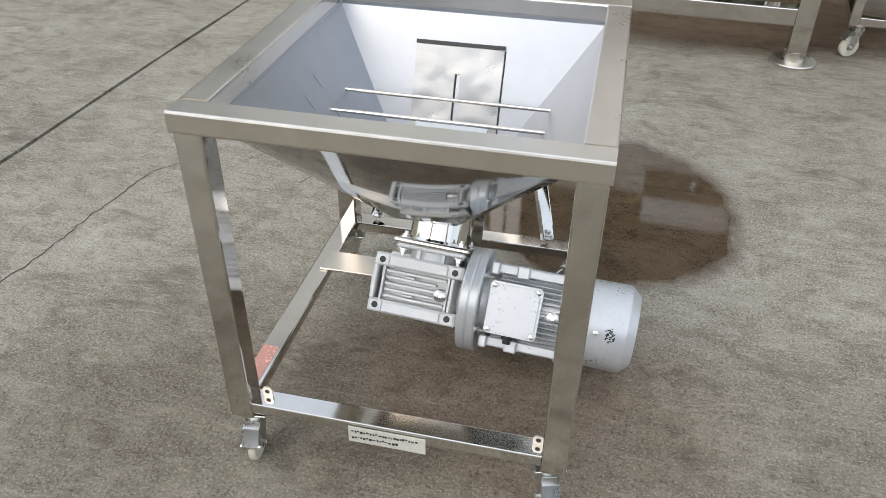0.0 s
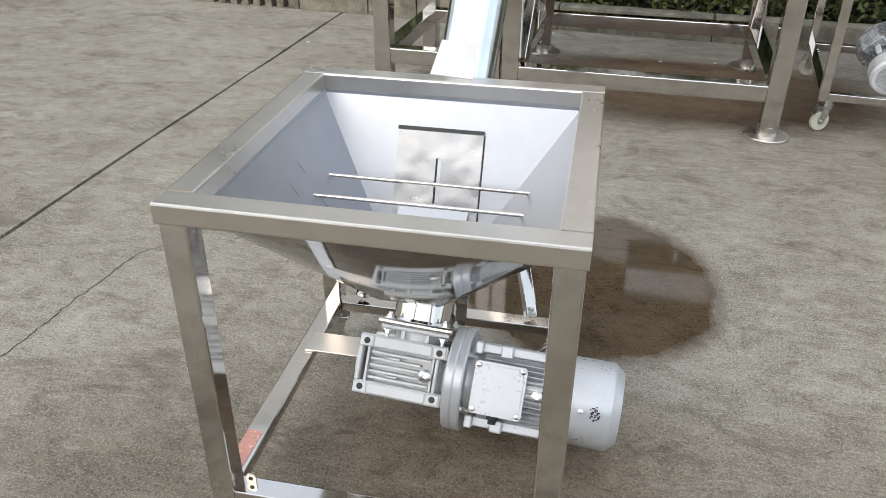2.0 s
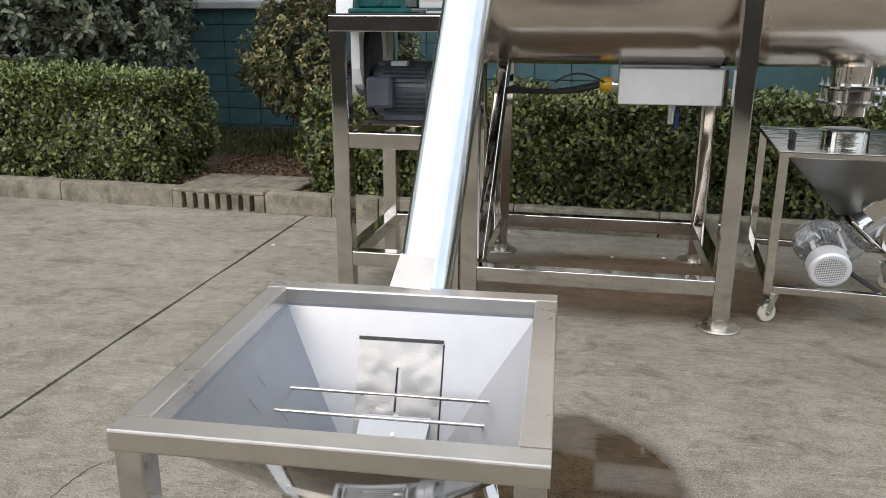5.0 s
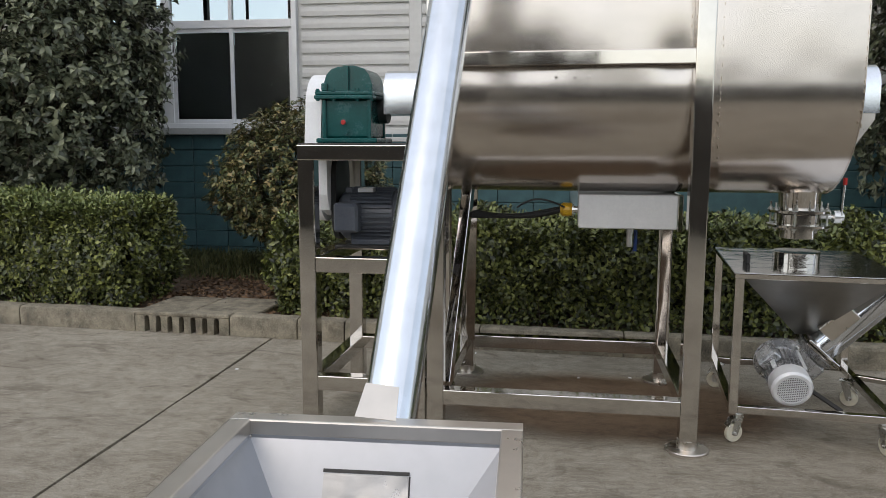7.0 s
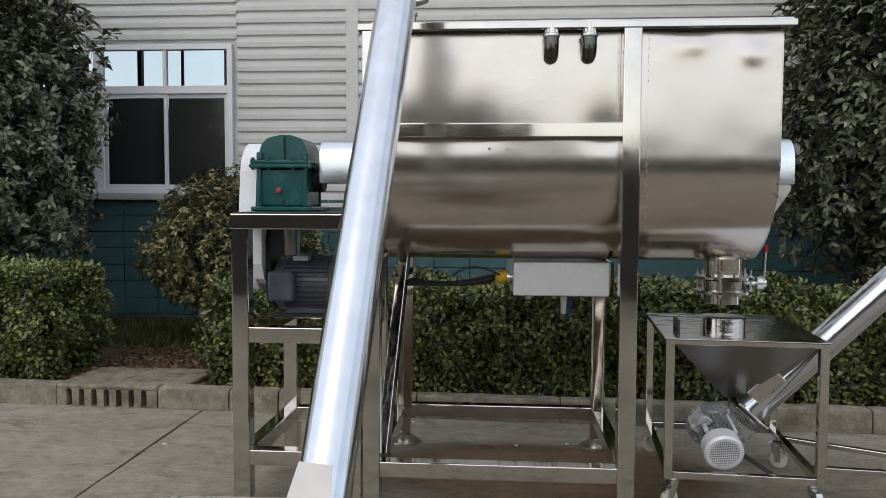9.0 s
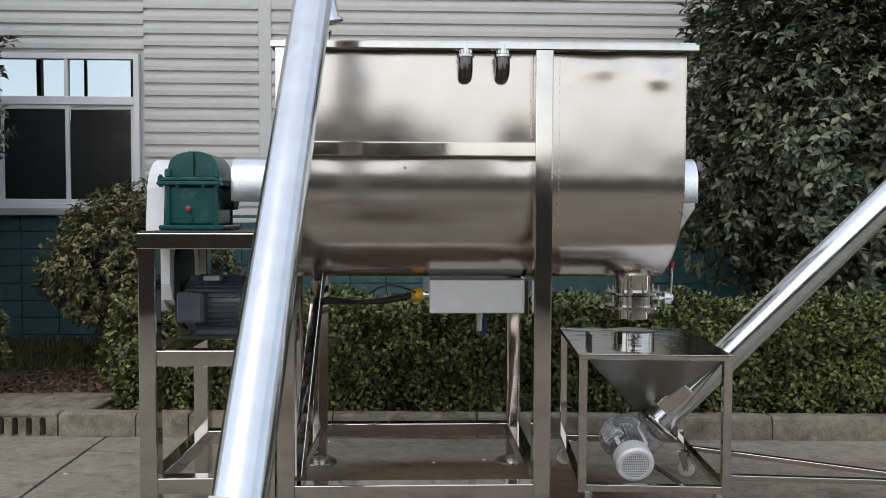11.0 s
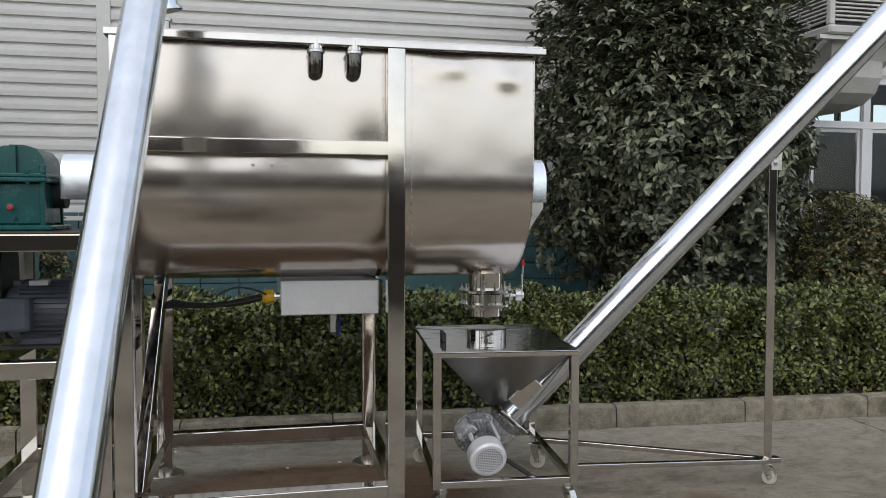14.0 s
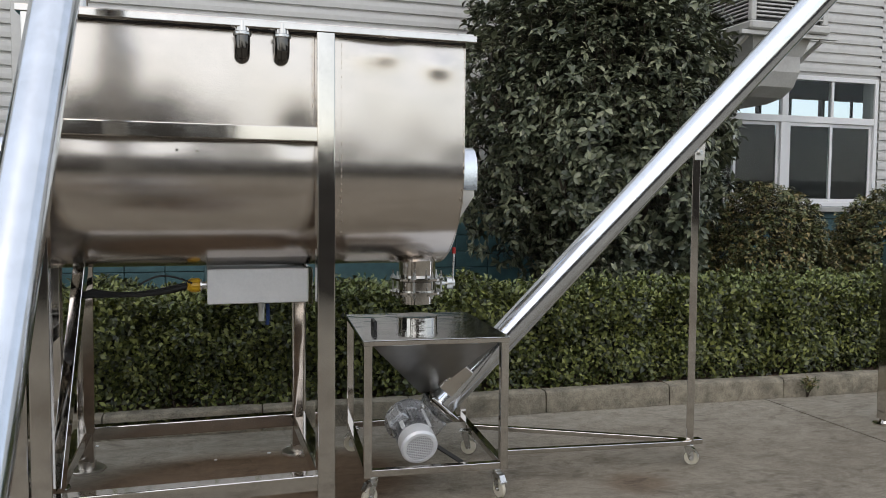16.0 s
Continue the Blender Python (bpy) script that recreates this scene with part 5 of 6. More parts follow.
for x0_, x1_, y0_, y1_ in ((-0.002, FW + 0.002, -0.002, 0.038), (-0.002, FW + 0.002, FD - 0.038, FD + 0.002), (-0.002, 0.036, 0.038, FD - 0.038), (FW - 0.036, FW + 0.002, 0.038, FD - 0.038)):
    box(b, x0_, x1_, y0_, y1_, FZ - 0.029, FZ - 0.0045, 0.003)
part("table_edge", b, M["frame"], feed)
CX, CY = 0.385, 0.455
for k in range(4):
    part("hopper_panel", funnel(B(), (0.045, FW - 0.045, 0.045, FD - 0.045), FZ - 0.03, (0.365, 0.44, 0.455, 0.56), 0.45, 0.002, (k,)), M["satin"], feed, "sloping steel sheet of the inverted pyramid hopper", smooth=False)
b = turned(B(), (CX - 0.04, CY, FZ + 0.0005), (0, 0, 1), [(0, 0.112), (0.050, 0.112), (0.052, 0.116), (0.054, 0.112), (0.0535, 0.104)], 36)
part("inlet_collar", b, M["frame"], feed, "round steel inlet collar")
part("collar_mouth", turned(B(), (CX - 0.04, CY, FZ + 0.046), (0, 0, 1), [(0, 0.103), (0.002, 0.103)], 30), M["black"], feed, "dark open mouth of the collar")
b = box(B(), 0.085, 0.105, 0.30, 0.42, FZ + 0.0005, FZ + 0.05, 0.004)
part("catch", b, M["black"], feed, "small black catch on the table")

FDIR = Vector((0.8941, -0.2183, 1.0)).normalized()
FO = Vector((1.447, 4.748, 0.370))
FX = Vector((0, 1, 0)) - FDIR * FDIR.y
FX.normalize()
A2 = Matrix.Translation(FO) @ Matrix((FX, FDIR.cross(FX), FDIR)).transposed().to_4x4()


def fpart(name, bm, material, parent, label="", smooth=True):
    bm.transform(A2)
    return wpart(name, bm, material, parent, label, smooth)


FR = 0.080
b = turned(B(), (0, 0, 0.03), (0, 0, 1), [(0, FR), (4.3, FR), (4.3, FR * 0.5)], 128)
fpart("feeder_tube", b, M["tube"], feed, "long bright polished steel tube")
b = B()
box(b, -0.10, 0.10, -0.10, 0.10, 0.02, 0.034, 0.004)
box(b, -0.095, 0.095, -0.095, 0.095, 0.0, 0.0115, 0.004)
fl2 = fpart("tube_flange", b, M["frame"], feed)
b = box(B(), -0.09, 0.09, 0.02, 0.112, 0.095, 0.275, 0.004)
fpart("inlet_box", b, M["rim"], feed, "welded steel inlet box on the tube")
# motor hangs on the lower end, square to the tube and turned towards the yard
b = turned(B(), (0, 0, -0.03), (0, 0, 1), [(0, 0.10), (0.03, 0.12), (0.03, 0.06)], 30)
box(b, -0.09, 0.09, -0.075, 0.075, -0.20, -0.03, 0.012)
fpart("gearbox", b, M["motor_grey"], feed, "silver cast gearbox")
MC = Vector((1.238, 4.71, 0.362))
MD = Vector((-0.01, -0.96, -0.275)).normalized()
MX = MD.cross(Vector((0, 0, 1))).normalized()
A3 = Matrix.Translation(MC + MD * 0.07) @ Matrix((MX, MD.cross(MX), MD)).transposed().to_4x4()


def mpart(name, bm, material, parent, label="", smooth=True):
    bm.transform(A3)
    return wpart(name, bm, material, parent, label, smooth)


b = turned(B(), (0, 0, 0), (0, 0, 1), [(0, 0.07), (0, 0.125), (0.016, 0.125), (0.018, 0.08)], 40)
mpart("motor_flange", b, M["motor_grey"], feed)
b = turned(B(), (0, 0, 0.018), (0, 0, 1), [(0, 0.085), (0.02, 0.08), (0.03, 0.075), (0.20, 0.075)], 36)
m2 = mpart("motor", b, M["motor_grey"], feed, "silver finned electric motor")
fins(m2, feed.matrix_basis.inverted() @ A3 @ Matrix.Translation((0, 0, 0.04)) @ Matrix.Rotation(radians(-90), 4, "Y"), 0.16, 0.085, 28, M["motor_grey"])
b = box(B(), 0.075, 0.128, -0.052, 0.052, 0.035, 0.135, 0.006)
box(b, 0.1275, 0.136, -0.047, 0.047, 0.040, 0.130, 0.004)
b.transform(Matrix.Rotation(radians(-40), 4, "Z"))
mpart("terminal_box", b, M["motor_grey"], m2)
b = turned(B(), (0, 0, 0.20), (0, 0, 1), [(0, 0.094), (0, 0.096), (0.07, 0.096), (0.082, 0.086), (0.084, 0.072), (0.073, 0.0715)], 40)
for k in range(4):
    a_ = math.pi * (k + 0.5) / 2
    mpart("flange_bolt", hexbolt(B(), (0.108 * math.cos(a_), 0.108 * math.sin(a_), 0.0165), (0, 0, 1), 0.010, 0.011, 0.012), M["bolt"], feed)
for a_ in (0.9, 2.4, 3.9, 5.5):
    b_ = box(B(), 0.080, 0.104, -0.011, 0.011, 0.030, 0.190, 0.003)
    b_.transform(Matrix.Rotation(a_, 4, "Z"))
    mpart("foot_rail", b_, M["pale"], m2)
fan2 = mpart("fan_cover", b, M["pale"], feed, "silver fan cover with a pierced grille")
b = turned(B(), (0, 0, 0.2755), (0, 0, 1), [(0, 0.071), (0.002, 0.071)], 32)
mpart("grille_back", b, M["black"], fan2)
b = B()
for k in range(-7, 8):
    c_ = k * 0.0098
    l_ = math.sqrt(max(0.0, 0.0705 ** 2 - c_ ** 2))
    box(b, c_ - 0.0017, c_ + 0.0017, -l_, l_, 0.2778, 0.2802)
    box(b, -l_, l_, c_ - 0.0017, c_ + 0.0017, 0.2781, 0.2805)
mpart("grille", b, M["pale"], fan2, "square-meshed silver fan grille", smooth=False)
b = bar(B(), (0.50, 0.03, 0.19), tuple(feed.matrix_basis.inverted() @ (MC + Vector((0.02, 0, -0.09)))), 0.03, 0.008, 0.001)
part("motor_strut", b, M["dark"], feed)
# tie rails and the prop with its own casters
PB = Vector((2.877, 4.478, 0.0))
for yy in (4.50, 5.02):
    pa = Vector((1.70, yy, 0.165))
    wpart("tie_rail", bar(B(), pa, (PB.x - 0.01, PB.y + (0.02 if yy > 4.8 else -0.02), 0.135), 0.036, 0.026, 0.003), M["frame"], feed)
pt = FO.copy()
pt = pt + FDIR * ((PB.x - 0.04 - pt.x) / FDIR.x)
wpart("prop", bar(B(), (PB.x + 0.01, PB.y, 0.14), (pt.x, pt.y + 0.0, pt.z - FR - 0.07), 0.042, 0.042, 0.004), M["frame"], feed)
b = B()
slab(b, [(pt.x - 0.03, pt.z - FR - 0.09), (pt.x + 0.03, pt.z - FR - 0.09), (pt.x + 0.035, pt.z - FR + 0.03), (pt.x - 0.035, pt.z - FR - 0.03)], "y", pt.y - 0.028, pt.y - 0.023)
wpart("prop_bracket", b, M["rim"], feed, smooth=False)
wpart("prop_bolt", hexbolt(B(), (pt.x, pt.y - 0.029, pt.z - FR - 0.05), (0, -1, 0), 0.012, 0.012), M["bolt"], feed)
wpart("prop_base", bar(B(), (PB.x - 0.08, PB.y, 0.135), (PB.x + 0.08, PB.y, 0.135), 0.05, 0.028, 0.003), M["frame"], feed)
for lx, ly, tn in ((0.05, 0.03, 120), (FW - 0.05, 0.03, 200), (0.05, FD - 0.035, 70), (FW - 0.05, FD - 0.20, 250)):
    swivel_caster(feed, (lx, ly, 0), tn, 0.046, 0.146)
wl = feed.matrix_basis.inverted() @ PB
swivel_caster(feed, (wl.x, wl.y, 0), 240, 0.04, 0.121)

# ---- a further machine's leg at the end of the row ----
leg = thing("machine_leg", "polished square steel machine leg on a round foot", "machine leg", (4.69, 4.83, 0))
part("post", bar(B(), (0, 0, 0.04), (0, 0, 1.25), 0.075, 0.075, 0.006), M["frame"], leg)
part("foot", turned(B(), (0, 0, 0), (0, 0, 1), [(0, 0.075), (0.01, 0.075), (0.014, 0.04), (0.045, 0.026)], 30), M["frame"], leg)
part("rail", bar(B(), (0.0375, 0, 0.25), (1.2, 0, 0.25), 0.07, 0.07, 0.005), M["frame"], leg)

# ---- evaporative cooler on the wall ----
cool = thing("evaporative_cooler", "off-white plastic evaporative cooler with louvred sides on a bracket", "air cooler", (6.45, 8.5, 3.4))
KX0, KX1, KY0, KY1, KZ = 5.98, 7.02, 8.0, 8.97, 3.55
b = B()
for x_ in (KX0, KX1 - 0.07):
    for y_ in (KY0, KY1 - 0.07):
        box(b, x_, x_ + 0.07, y_, y_ + 0.07, KZ, KZ + 0.95, 0.01)
box(b, KX0, KX1, KY0, KY1, KZ + 0.86, KZ + 0.98, 0.02)
body = wpart("cabinet", b, M["plastic"], cool)
wpart("wet_pad", box(B(), KX0 + 0.055, KX1 - 0.055, KY0 + 0.055, KY1 - 0.055, KZ + 0.002, KZ + 0.858), M["dark"], body, "dark cooling pad behind the louvres", smooth=False)
lou = B()
for k in range(18):
    z_ = KZ + 0.05 + k * 0.044
    box(lou, KX0 + 0.075, KX1 - 0.075, KY0 + 0.01, KY0 + 0.05, z_, z_ + 0.018)
    box(lou, KX0 + 0.01, KX0 + 0.05, KY0 + 0.075, KY1 - 0.075, z_, z_ + 0.018)
wpart("louvres", lou, M["plastic"], body, "white louvre blades", smooth=False)
b = box(B(), KX0 - 0.02, KX1 + 0.02, KY0 - 0.02, KY1 + 0.02, KZ - 0.10, KZ - 0.002, 0.02)
wpart("drip_tray", b, M["plastic"], cool)
b = B()
for y_ in (KY0 + 0.05, KY1 - 0.1):
    bar(b, (KX0 - 0.1, y_, KZ - 0.125), (KX1 + 0.16, y_, KZ - 0.125), 0.05, 0.045, 0.002)
for x_ in (KX0 + 0.02, KX1):
    bar(b, (x_, WY - 0.01, KZ - 0.75), (x_, KY0 + 0.1, KZ - 0.15), 0.04, 0.04, 0.002)
wpart("bracket", b, M["siding"], cool, smooth=False)
b = funnel(B(), (KX0 + 0.12, KX1 - 0.12, KY0 + 0.12, KY1 - 0.12), KZ - 0.10, (KX0 + 0.2, KX1 - 0.16, KY0 + 0.22, KY1 - 0.16), KZ - 0.32)
wpart("duct_neck", b, M["plastic"], cool, smooth=False)
dx0, dx1 = KX0 + 0.2, KX1 - 0.16
b = B()
o = [(KY0 + 0.22, KZ - 0.31), (KY1 - 0.16, KZ - 0.31), (KY1 - 0.14, KZ - 0.40), (KY1 - 0.05, KZ - 0.46), (WY + 0.02, KZ - 0.47), (WY + 0.02, KZ - 0.80), (KY1 - 0.2, KZ - 0.80), (KY0 + 0.5, KZ - 0.76), (KY0 + 0.32, KZ - 0.66), (KY0 + 0.23, KZ - 0.5)]
slab(b, o, "x", dx0, dx1 - 0.02)
wpart("duct_elbow", b, M["plastic"], cool, "grey-white bent air duct", smooth=False)


# ---- planting ----
def mesh_of(name, verts, tris, material):
    me = bpy.data.meshes.new(name)
    me.vertices.add(len(verts))
    me.vertices.foreach_set("co", np.ascontiguousarray(verts, dtype=np.float32).ravel())
    me.loops.add(tris.size)
    me.loops.foreach_set("vertex_index", np.ascontiguousarray(tris, dtype=np.int32).ravel())
    me.polygons.add(len(tris))
    me.polygons.foreach_set("loop_start", np.arange(0, tris.size, 3, dtype=np.int32))
    me.update(calc_edges=True)
    me.materials.append(material)
    return me


def unit(v):
    return v / np.maximum(np.linalg.norm(v, axis=1, keepdims=True), 1e-9)


LEAF_SMALL = np.array([(0, 0, 0), (-0.5, 0.45, 0.12), (0.5, 0.45, 0.12), (0, 1, -0.08), (0, 0.5, 0)])
TRI_SMALL = np.array([(0, 4, 1), (0, 2, 4), (4, 3, 1), (4, 2, 3)])
LEAF_BIG = np.array([(0, 0, 0), (-0.36, 0.25, 0.10), (-0.46, 0.62, 0.09), (0, 1, -0.16), (0.46, 0.62, 0.09), (0.36, 0.25, 0.10), (0, 0.28, 0.02), (0, 0.64, 0.0)])
TRI_BIG = np.array([(0, 6, 1), (0, 5, 6), (6, 2, 1), (6, 7, 2), (6, 5, 4), (6, 4, 7), (7, 3, 2), (7, 4, 3)])


def leaves(name, pos, along, face, length, width, shape, tri, material, parent, label):
    """Leaves at pos, pointing along, with their upper side towards face."""
    y = unit(along)
    x = unit(np.cross(y, face))
    z = np.cross(x, y)
    v = pos[:, None, :] + shape[None, :, 0:1] * x[:, None, :] * width[:, None, None] + shape[None, :, 1:2] * y[:, None, :] * length[:, None, None] + shape[None, :, 2:3] * z[:, None, :] * length[:, None, None]
    n = len(pos)
    f = (tri[None] + (np.arange(n) * len(shape))[:, None, None]).reshape(-1, 3)
    ob = new(name, mesh_of(name, v.reshape(-1, 3), f, material))
    ob.parent = parent
    return tagged(ob, label, kind="stuff")


def wobble(p, scale, amount, seed):
    """Smooth bumps from a few sine waves."""
    r = np.random.RandomState(seed)
    out = np.zeros(len(p))
    for k in range(7):
        w = r.normal(size=3) * scale * (1 + 0.6 * k)
        out += np.sin(p @ w + r.uniform(0, 6.28)) / (1 + 0.5 * k)
    return out * amount


def hedge(name, x0, x1, y0, y1, z1, count, seed, label, fresh=2200, leaf=0.046):
    r = np.random.RandomState(seed)
    h = thing(name, label, "hedge", ((x0 + x1) / 2, (y0 + y1) / 2, 0.085))
    area = [(x1 - x0) * (z1 - 0.1), (x1 - x0) * (y1 - y0), (y1 - y0) * z1, (y1 - y0) * z1]
    pick = r.choice(4, size=count, p=np.array(area) / sum(area))
    u, v = r.rand(count), r.rand(count)
    pos, nor = np.zeros((count, 3)), np.zeros((count, 3))
    zl = 0.10
    for k, (p, n) in enumerate((((x0 + u * (x1 - x0), np.full(count, y0), zl + v ** 0.9 * (z1 - zl)), (0, -1, 0)), ((x0 + u * (x1 - x0), y0 + v * (y1 - y0), np.full(count, z1)), (0, 0, 1)),
                                ((np.full(count, x0), y0 + u * (y1 - y0), zl + v * (z1 - zl)), (-1, 0, 0)), ((np.full(count, x1), y0 + u * (y1 - y0), zl + v * (z1 - zl)), (1, 0, 0)))):
        m = pick == k
        pos[m] = np.stack(p, 1)[m]
        nor[m] = n
    # rounded shoulders, bumps and depth
    top = np.clip((pos[:, 2] - (z1 - 0.16)) / 0.16, 0, 1)
    front = np.clip(((y0 + 0.16) - pos[:, 1]) / 0.16, 0, 1)
    pos[:, 1] += np.where(pick == 0, 0.09 * top ** 2, 0)
    pos[:, 2] -= np.where(pick == 1, 0.07 * front ** 2, 0)
    bumps = wobble(pos, 4.0, 0.034, seed) + wobble(pos, 13.0, 0.032, seed + 1)
    deep = -np.minimum(r.exponential(0.055, count), 0.20) + np.where(r.rand(count) < 0.04, r.uniform(0, 0.05, count), 0)
    low = np.clip((0.32 - pos[:, 2]) / 0.25, 0, 1)
    pos += nor * (bumps + deep - 0.05 * low * r.rand(count))[:, None]
    pos[:, 2] = np.maximum(pos[:, 2], 0.105)
    keep = r.rand(count) > 0.55 * low
    pos, nor = pos[keep], nor[keep]
    n = len(pos)
    face = unit(nor + np.array((0, -0.15, 0.55)) + r.normal(size=(n, 3)) * 0.55)
    along = unit(np.cross(face, r.normal(size=(n, 3))) + np.array((0, 0, 0.35)) + nor * 0.3)
    L_ = leaf * r.uniform(0.7, 1.25, n)
    leaves("leaves", pos - np.array(h.location), along, face, L_, L_ * r.uniform(0.5, 0.66, n), LEAF_SMALL, TRI_SMALL, M["hedge"], h, "small glossy green leaves")
    # upright fresh shoots, five leaves each
    base = np.stack((r.uniform(x0, x1, fresh), y0 + 0.05 + r.uniform(0, 1, fresh) ** 1.4 * (y1 - y0 - 0.1), np.full(fresh, z1 - 0.03)), 1)
    base[:, 2] += wobble(base, 4.0, 0.03, seed) - 0.06 * np.clip((y0 + 0.16 - base[:, 1]) / 0.16, 0, 1) ** 2
    lean = unit(r.normal(size=(fresh, 3)) * 0.28 + np.array((0, -0.12, 1.0)))
    tall = r.uniform(0.03, 0.12, fresh)
    five = np.repeat(np.arange(fresh), 5)
    step = np.tile(np.arange(5) / 4.0, fresh)
    at = base[five] + lean[five] * (tall[five] * step)[:, None]
    out = unit(r.normal(size=(fresh * 5, 3)) * np.array((1, 1, 0.3)) + lean[five] * (0.3 + step)[:, None])
    up_ = unit(lean[five] - out * np.sum(lean[five] * out, 1)[:, None] * 0.9 + r.normal(size=(fresh * 5, 3)) * 0.2)
    L2 = r.uniform(0.03, 0.055, fresh * 5)
    leaves("fresh_growth", at - np.array(h.location), out, up_, L2, L2 * 0.5, LEAF_SMALL, TRI_SMALL, M["shoot"], h, "pale yellow-green fresh shoots")
    # plain dark box: the hedge's inner shade is put into its colour
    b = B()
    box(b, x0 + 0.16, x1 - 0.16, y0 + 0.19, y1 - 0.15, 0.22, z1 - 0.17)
    wpart("shaded_core", b, M["core"], h, "dark block standing in for the shade among inner twigs", smooth=False)
    b = B()
    for k in range(int((x1 - x0) * 16)):
        xx, yy = r.uniform(x0 + 0.1, x1 - 0.1), y0 + r.uniform(0.07, 0.3)
        rod(b, (xx, yy, 0.08), (xx + r.uniform(-0.09, 0.09), yy + r.uniform(-0.06, 0.04), r.uniform(0.25, 0.45)), 0.004, 5, 0.003)
    tagged(wpart("undergrowth", b, M["bark"], h, "thin bare stems"), kind="stuff")
    h.matrix_basis = KERB_LINE @ h.matrix_basis
    return h


hedge("hedge", -2.02, 8.6, 6.20, 7.02, 0.825, 115000, 3, "clipped dark green evergreen hedge behind the kerb")
hedge("hedge", -7.6, -3.24, 6.16, 6.95, 0.92, 68000, 5, "clipped green hedge with pale fresh shoots on top", 3600)
hedge("hedge", 8.7, 14.5, 6.20, 7.02, 0.825, 34000, 7, "clipped dark green hedge further along the kerb")


def limb(b, p, d, length, r0, rnd, level, tips, reach):
    """A tapering, forking branch."""
    p = Vector(p)
    steps = 4
    for i in range(steps):
        d = (d + Vector((rnd.uniform(-0.18, 0.18), rnd.uniform(-0.18, 0.18), rnd.uniform(-0.02, 0.12)))).normalized()
        e = p + d * length / steps
        if (e.x / reach[0]) ** 2 + (e.y / reach[1]) ** 2 + ((e.z - reach[3]) / reach[2]) ** 2 > 0.85:
            break
        ra, rb = r0 * (1 - 0.6 * i / steps), r0 * (1 - 0.6 * (i + 1) / steps)
        rod(b, p, e, ra, 7, rb, cap=False)
        p = e
        if level > 0 and i > 0:
            for _ in range(2):
                dd = (d + Vector((rnd.uniform(-1, 1), rnd.uniform(-1, 1), rnd.uniform(-0.1, 0.7)))).normalized()
                limb(b, p, dd, length * rnd.uniform(0.45, 0.7), rb * 0.6, rnd, level - 1, tips, reach)
    tips.append(p)


def tree(name, at, rx, ry, z0, z1, clusters, per, leaf, seed, label, category, material, stems=3, shell=0.55):
    rnd, r = random.Random(seed), np.random.RandomState(seed)
    t = thing(name, label, category, at)
    b = B()
    tips = []
    zc = z0 + (z1 - z0) * 0.5
    for k in range(stems):
        a_ = 6.283 * k / stems + 0.4
        limb(b, (0.06 * math.cos(a_), 0.06 * math.sin(a_), -0.02), Vector((0.22 * math.cos(a_), 0.22 * math.sin(a_), 1)).normalized(), (z1 - at[2]) * 0.48, 0.045 * (z1 - z0) / 3, rnd, 2, tips, (rx, ry, zc - at[2] + 0.2, zc - at[2] - 0.2))
    part("trunk", b, M["bark"], t, "grey-brown forking trunk and branches")
    # shoot tips through an uneven crown
    d = unit(r.normal(size=(clusters, 3)))
    rad = shell + (1 - shell) * r.rand(clusters) ** 0.6
    bump_ = 1 + wobble(d, 2.2, 0.07, seed) + wobble(d, 6.0, 0.035, seed + 2)
    p = d * (rad * bump_)[:, None] * np.array((rx, ry, (z1 - z0) / 2)) + np.array((0, 0, zc - at[2]))
    # fuller shoulders low down
    low = p[:, 2] < (zc - at[2])
    p[low, 0] *= 1.06
    p = p[p[:, 2] > z0 - at[2] + 0.02]
    n = len(p)
    out = unit(p - np.array((0, 0, zc - at[2] - 0.3)))
    axis = unit(out * 0.8 + np.array((0, 0, 0.55)) + r.normal(size=(n, 3)) * 0.35)
    P_ = np.repeat(p, per, 0)
    ax = np.repeat(axis, per, 0)
    ref = unit(np.cross(axis, r.normal(size=(n, 3))))
    ref2 = np.cross(axis, ref)
    ang = np.tile(np.arange(per) * 2.4, n) + np.repeat(r.uniform(0, 6.28, n), per)
    radial = np.repeat(ref, per, 0) * np.cos(ang)[:, None] + np.repeat(ref2, per, 0) * np.sin(ang)[:, None]
    N = len(P_)
    back = r.uniform(0, 1, N)
    P_ = P_ - ax * (back * leaf * 1.1)[:, None]
    along = unit(radial + ax * r.uniform(0.1, 0.9, N)[:, None] + np.array((0, 0, -0.25)) + r.normal(size=(N, 3)) * 0.15)
    face = unit(ax + np.array((0, 0, 0.5)) + r.normal(size=(N, 3)) * 0.25)
    L_ = leaf * r.uniform(0.7, 1.2, N)
    leaves("crown", P_, along, face, L_, L_ * r.uniform(0.42, 0.54, N), LEAF_BIG, TRI_BIG, material, t, "dense crown of pointed leathery leaves")
    b = B()
    for k in range(0, n, 2):
        q0 = Vector(p[k])
        rod(b, q0 - Vector(axis[k]) * leaf * 2.2, q0, 0.0035, 4, 0.002, cap=False)
    tagged(part("twig_spray", b, M["bark"], t), kind="stuff")
    return t


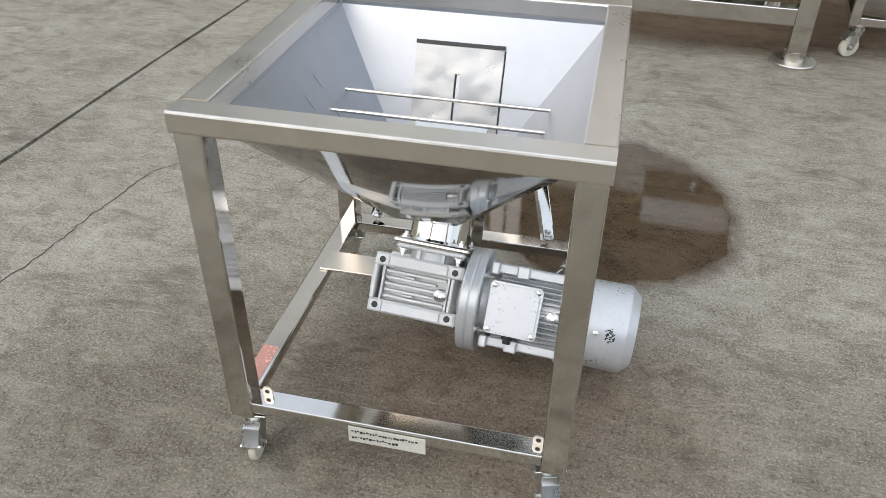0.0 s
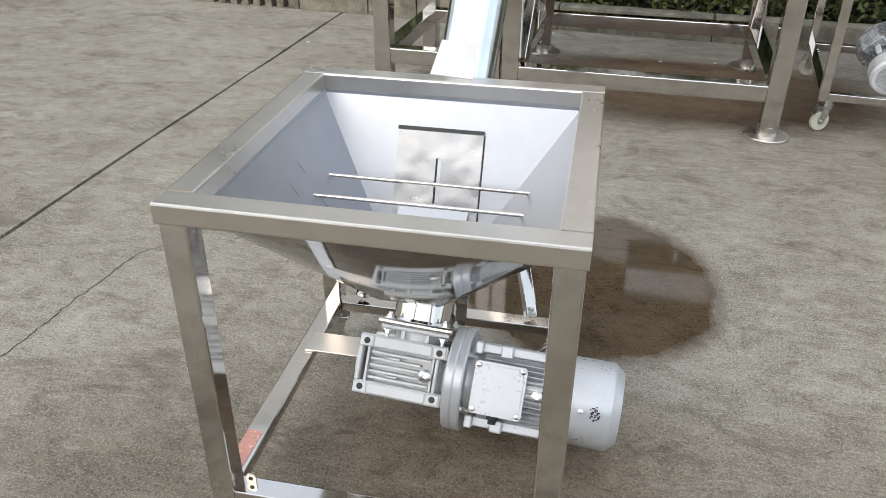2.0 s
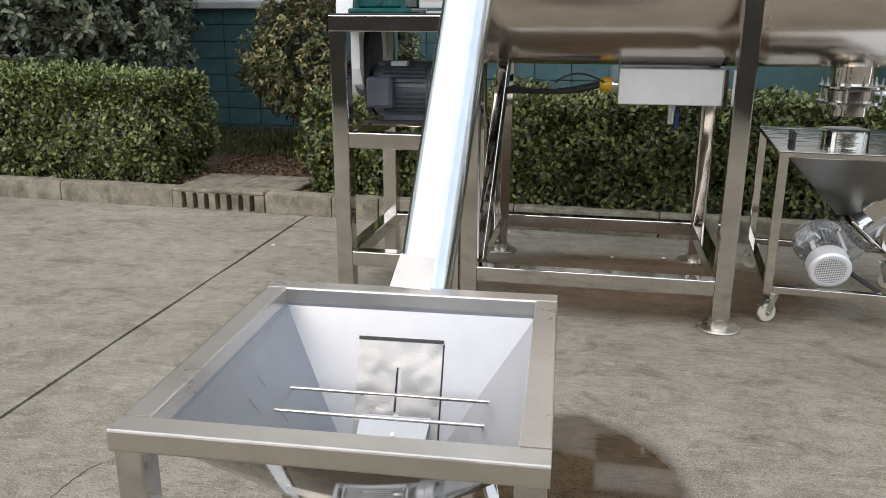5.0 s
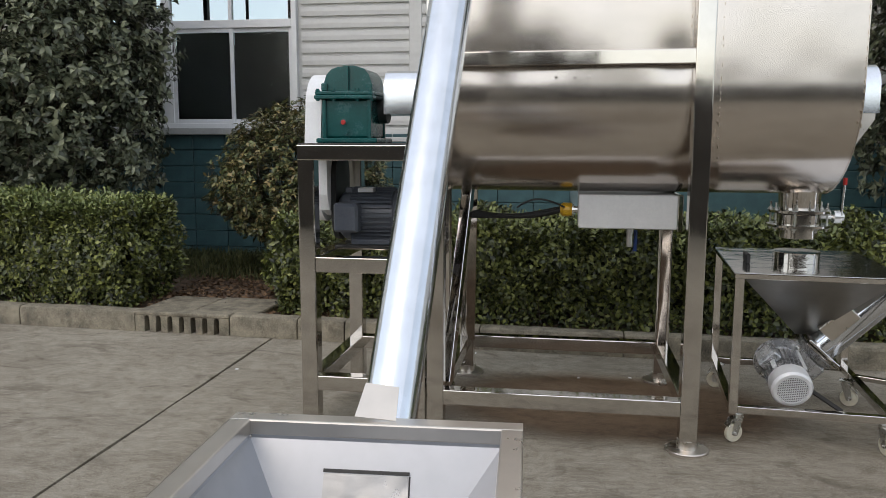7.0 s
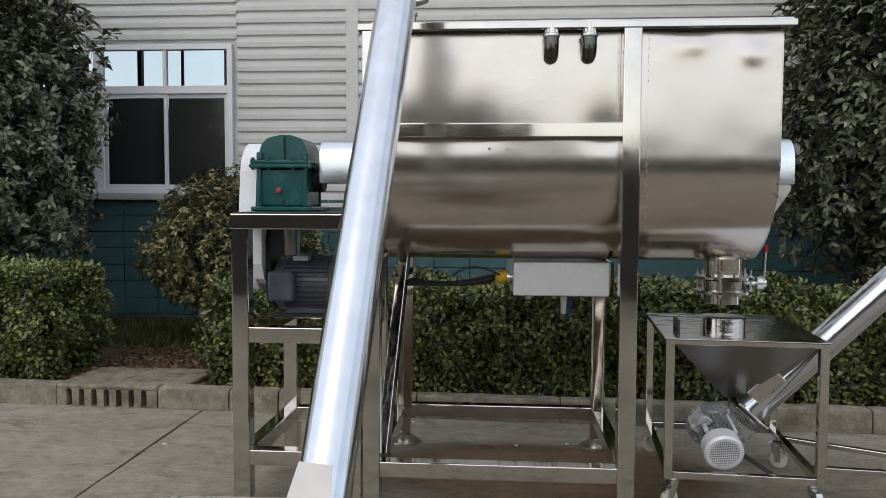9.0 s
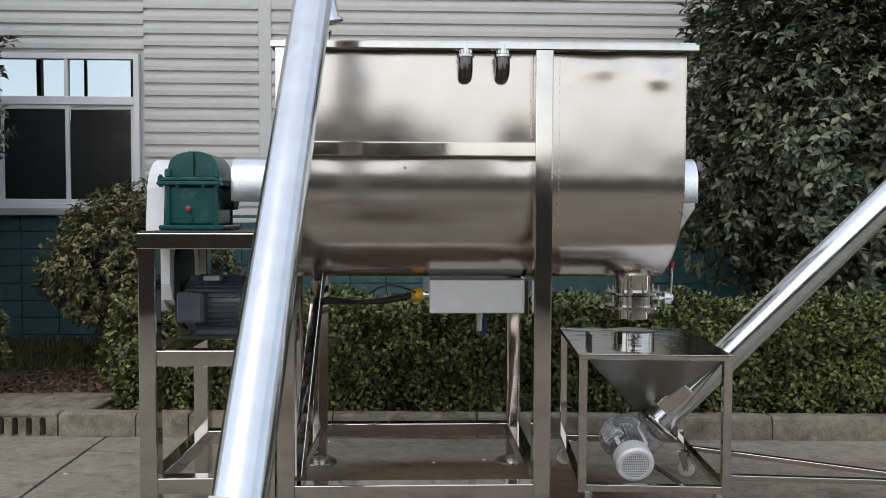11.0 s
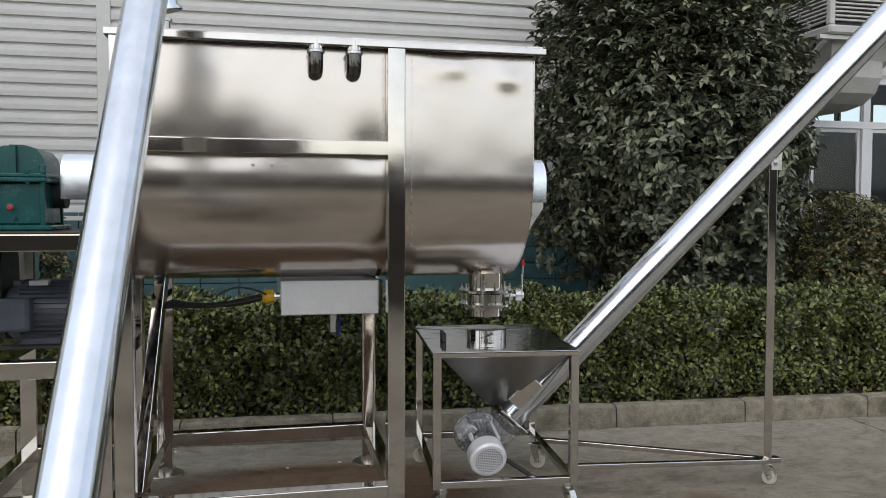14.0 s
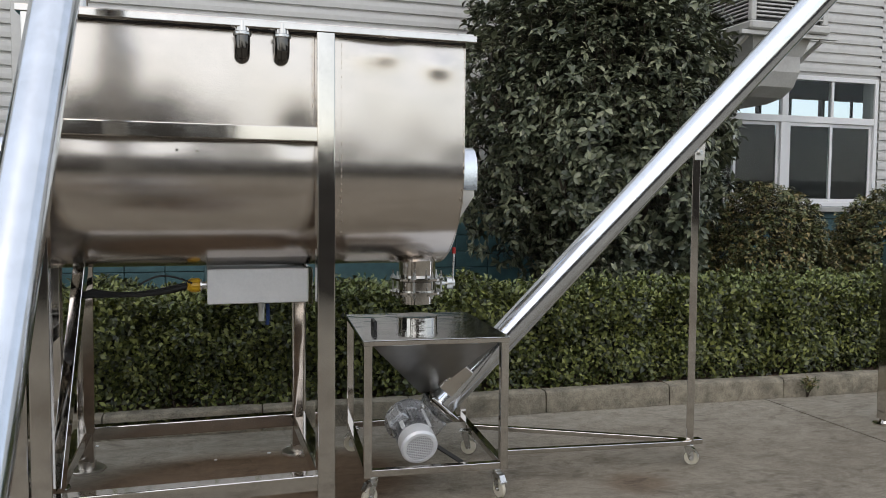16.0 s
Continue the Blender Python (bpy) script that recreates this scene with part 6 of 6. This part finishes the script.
tree("tree", (4.06, 7.75, 0.085), 1.40, 1.2, 0.25, 4.75, 6200, 10, 0.098, 11, "tall dense evergreen tree with dark leathery leaves", "tree", M["tree"], 4, 0.35)
tree("tree", (-5.12, 7.75, 0.085), 1.50, 1.2, 0.55, 4.3, 4800, 10, 0.09, 12, "tall evergreen tree with dark leaves beside the window", "tree", M["tree"], 3, 0.35)
BU = "bushes along the wall"
tagged(tree("bush", (-2.45, 7.95, 0.085), 0.86, 0.75, 0.32, 1.80, 2900, 7, 0.058, 13, "round clipped bush with olive and reddish leaves", "bush", M["bush"], 3, 0.6), group=BU)
tagged(tree("bush", (6.20, 7.95, 0.085), 0.76, 0.7, 0.25, 1.76, 2900, 7, 0.058, 14, "round clipped bush with olive and reddish leaves", "bush", M["bush"], 3, 0.6), group=BU)
tagged(tree("bush", (8.10, 7.95, 0.085), 0.78, 0.7, 0.25, 1.70, 2800, 7, 0.058, 15, "round clipped bush with olive green leaves", "bush", M["bush"], 3, 0.6), group=BU)

# litter and grass in the gap between the hedges
r = np.random.RandomState(31)
n = 5200
pos = np.stack([r.uniform(-3.3, -1.6, n), r.uniform(6.1, 8.9, n), np.full(n, 0.114) + r.rand(n) * 0.012], 1)
lit = new("leaf_litter", None)
lit.empty_display_size = 0.1
tagged(lit, "dry brown fallen leaves on bare soil", "leaf litter", kind="stuff")
M["litter"] = leafy("dry_leaf", (0.05, 0.03, 0.018), (0.13, 0.075, 0.04), (0.24, 0.15, 0.085), 0.8)
L_ = r.uniform(0.025, 0.055, n)
leaves("fallen_leaves", pos, r.normal(size=(n, 3)) * np.array((1, 1, 0.2)), unit(r.normal(size=(n, 3)) * 0.5 + np.array((0, 0, 1))), L_, L_ * 0.55, LEAF_SMALL, TRI_SMALL, M["litter"], lit, "")
n = 9000
pos = np.stack([r.uniform(-4.6, -1.2, n), 7.5 + r.rand(n) ** 0.7 * 1.65, np.full(n, 0.098)], 1)
gr = new("grass", None)
gr.empty_display_size = 0.1
tagged(gr, "thin rough grass growing against the plinth", "grass", kind="stuff")
L_ = r.uniform(0.05, 0.15, n)
leaves("blades", pos, r.normal(size=(n, 3)) * 0.4 + np.array((0, 0, 1)), r.normal(size=(n, 3)) + np.array((0, -1, 0.2)), L_, np.full(n, 0.007), LEAF_SMALL, TRI_SMALL, M["grass"], gr, "")

# small pale chips lying on the concrete
chip_mesh = link_mesh("paint_chip", slab(B(), [(-0.012, -0.006), (0.004, -0.010), (0.013, 0.001), (0.005, 0.010), (-0.009, 0.007)], "z", 0.0005, 0.004), M["white"])
for k, (x, y) in enumerate(((-1.89, 5.12), (0.25, 5.28), (0.56, 5.33), (0.68, 5.41), (-0.44, 5.74))):
    ob = new("paint_chip", chip_mesh)
    ob.matrix_basis = pose(x, y, 0, 0, 0, 67 * k)
    tagged(ob, "tiny pale chip lying on the worn concrete", "chip", "chips on the ground")

# a weed in a kerb joint
weed = thing("weed", "small grey-green weed growing out of a kerb joint", "weed", (4.73, 5.61, 0.0))
n = 70
pos = np.stack([r.normal(size=n) * 0.035, -0.004 - r.rand(n) * 0.03, r.uniform(0.05, 0.15, n)], 1)
L_ = r.uniform(0.03, 0.06, n)
leaves("leaves", pos, r.normal(size=(n, 3)) * 0.7 + np.array((0, -0.5, 0.6)), r.normal(size=(n, 3)) * 0.5 + np.array((0, -0.6, 0.7)), L_, L_ * 0.3, LEAF_SMALL, TRI_SMALL, M["bush"], weed, "narrow grey-green leaves")
b = B()
for k in range(9):
    a_ = 0.7 * k
    rod(b, (0.004 * math.cos(a_), -0.006, 0.0), (0.05 * math.cos(a_), -0.03 - 0.008 * math.sin(a_), 0.13 + 0.02 * math.sin(3 * a_)), 0.0018, 5, 0.001)
tagged(part("stems", b, M["bark"], weed), kind="stuff")
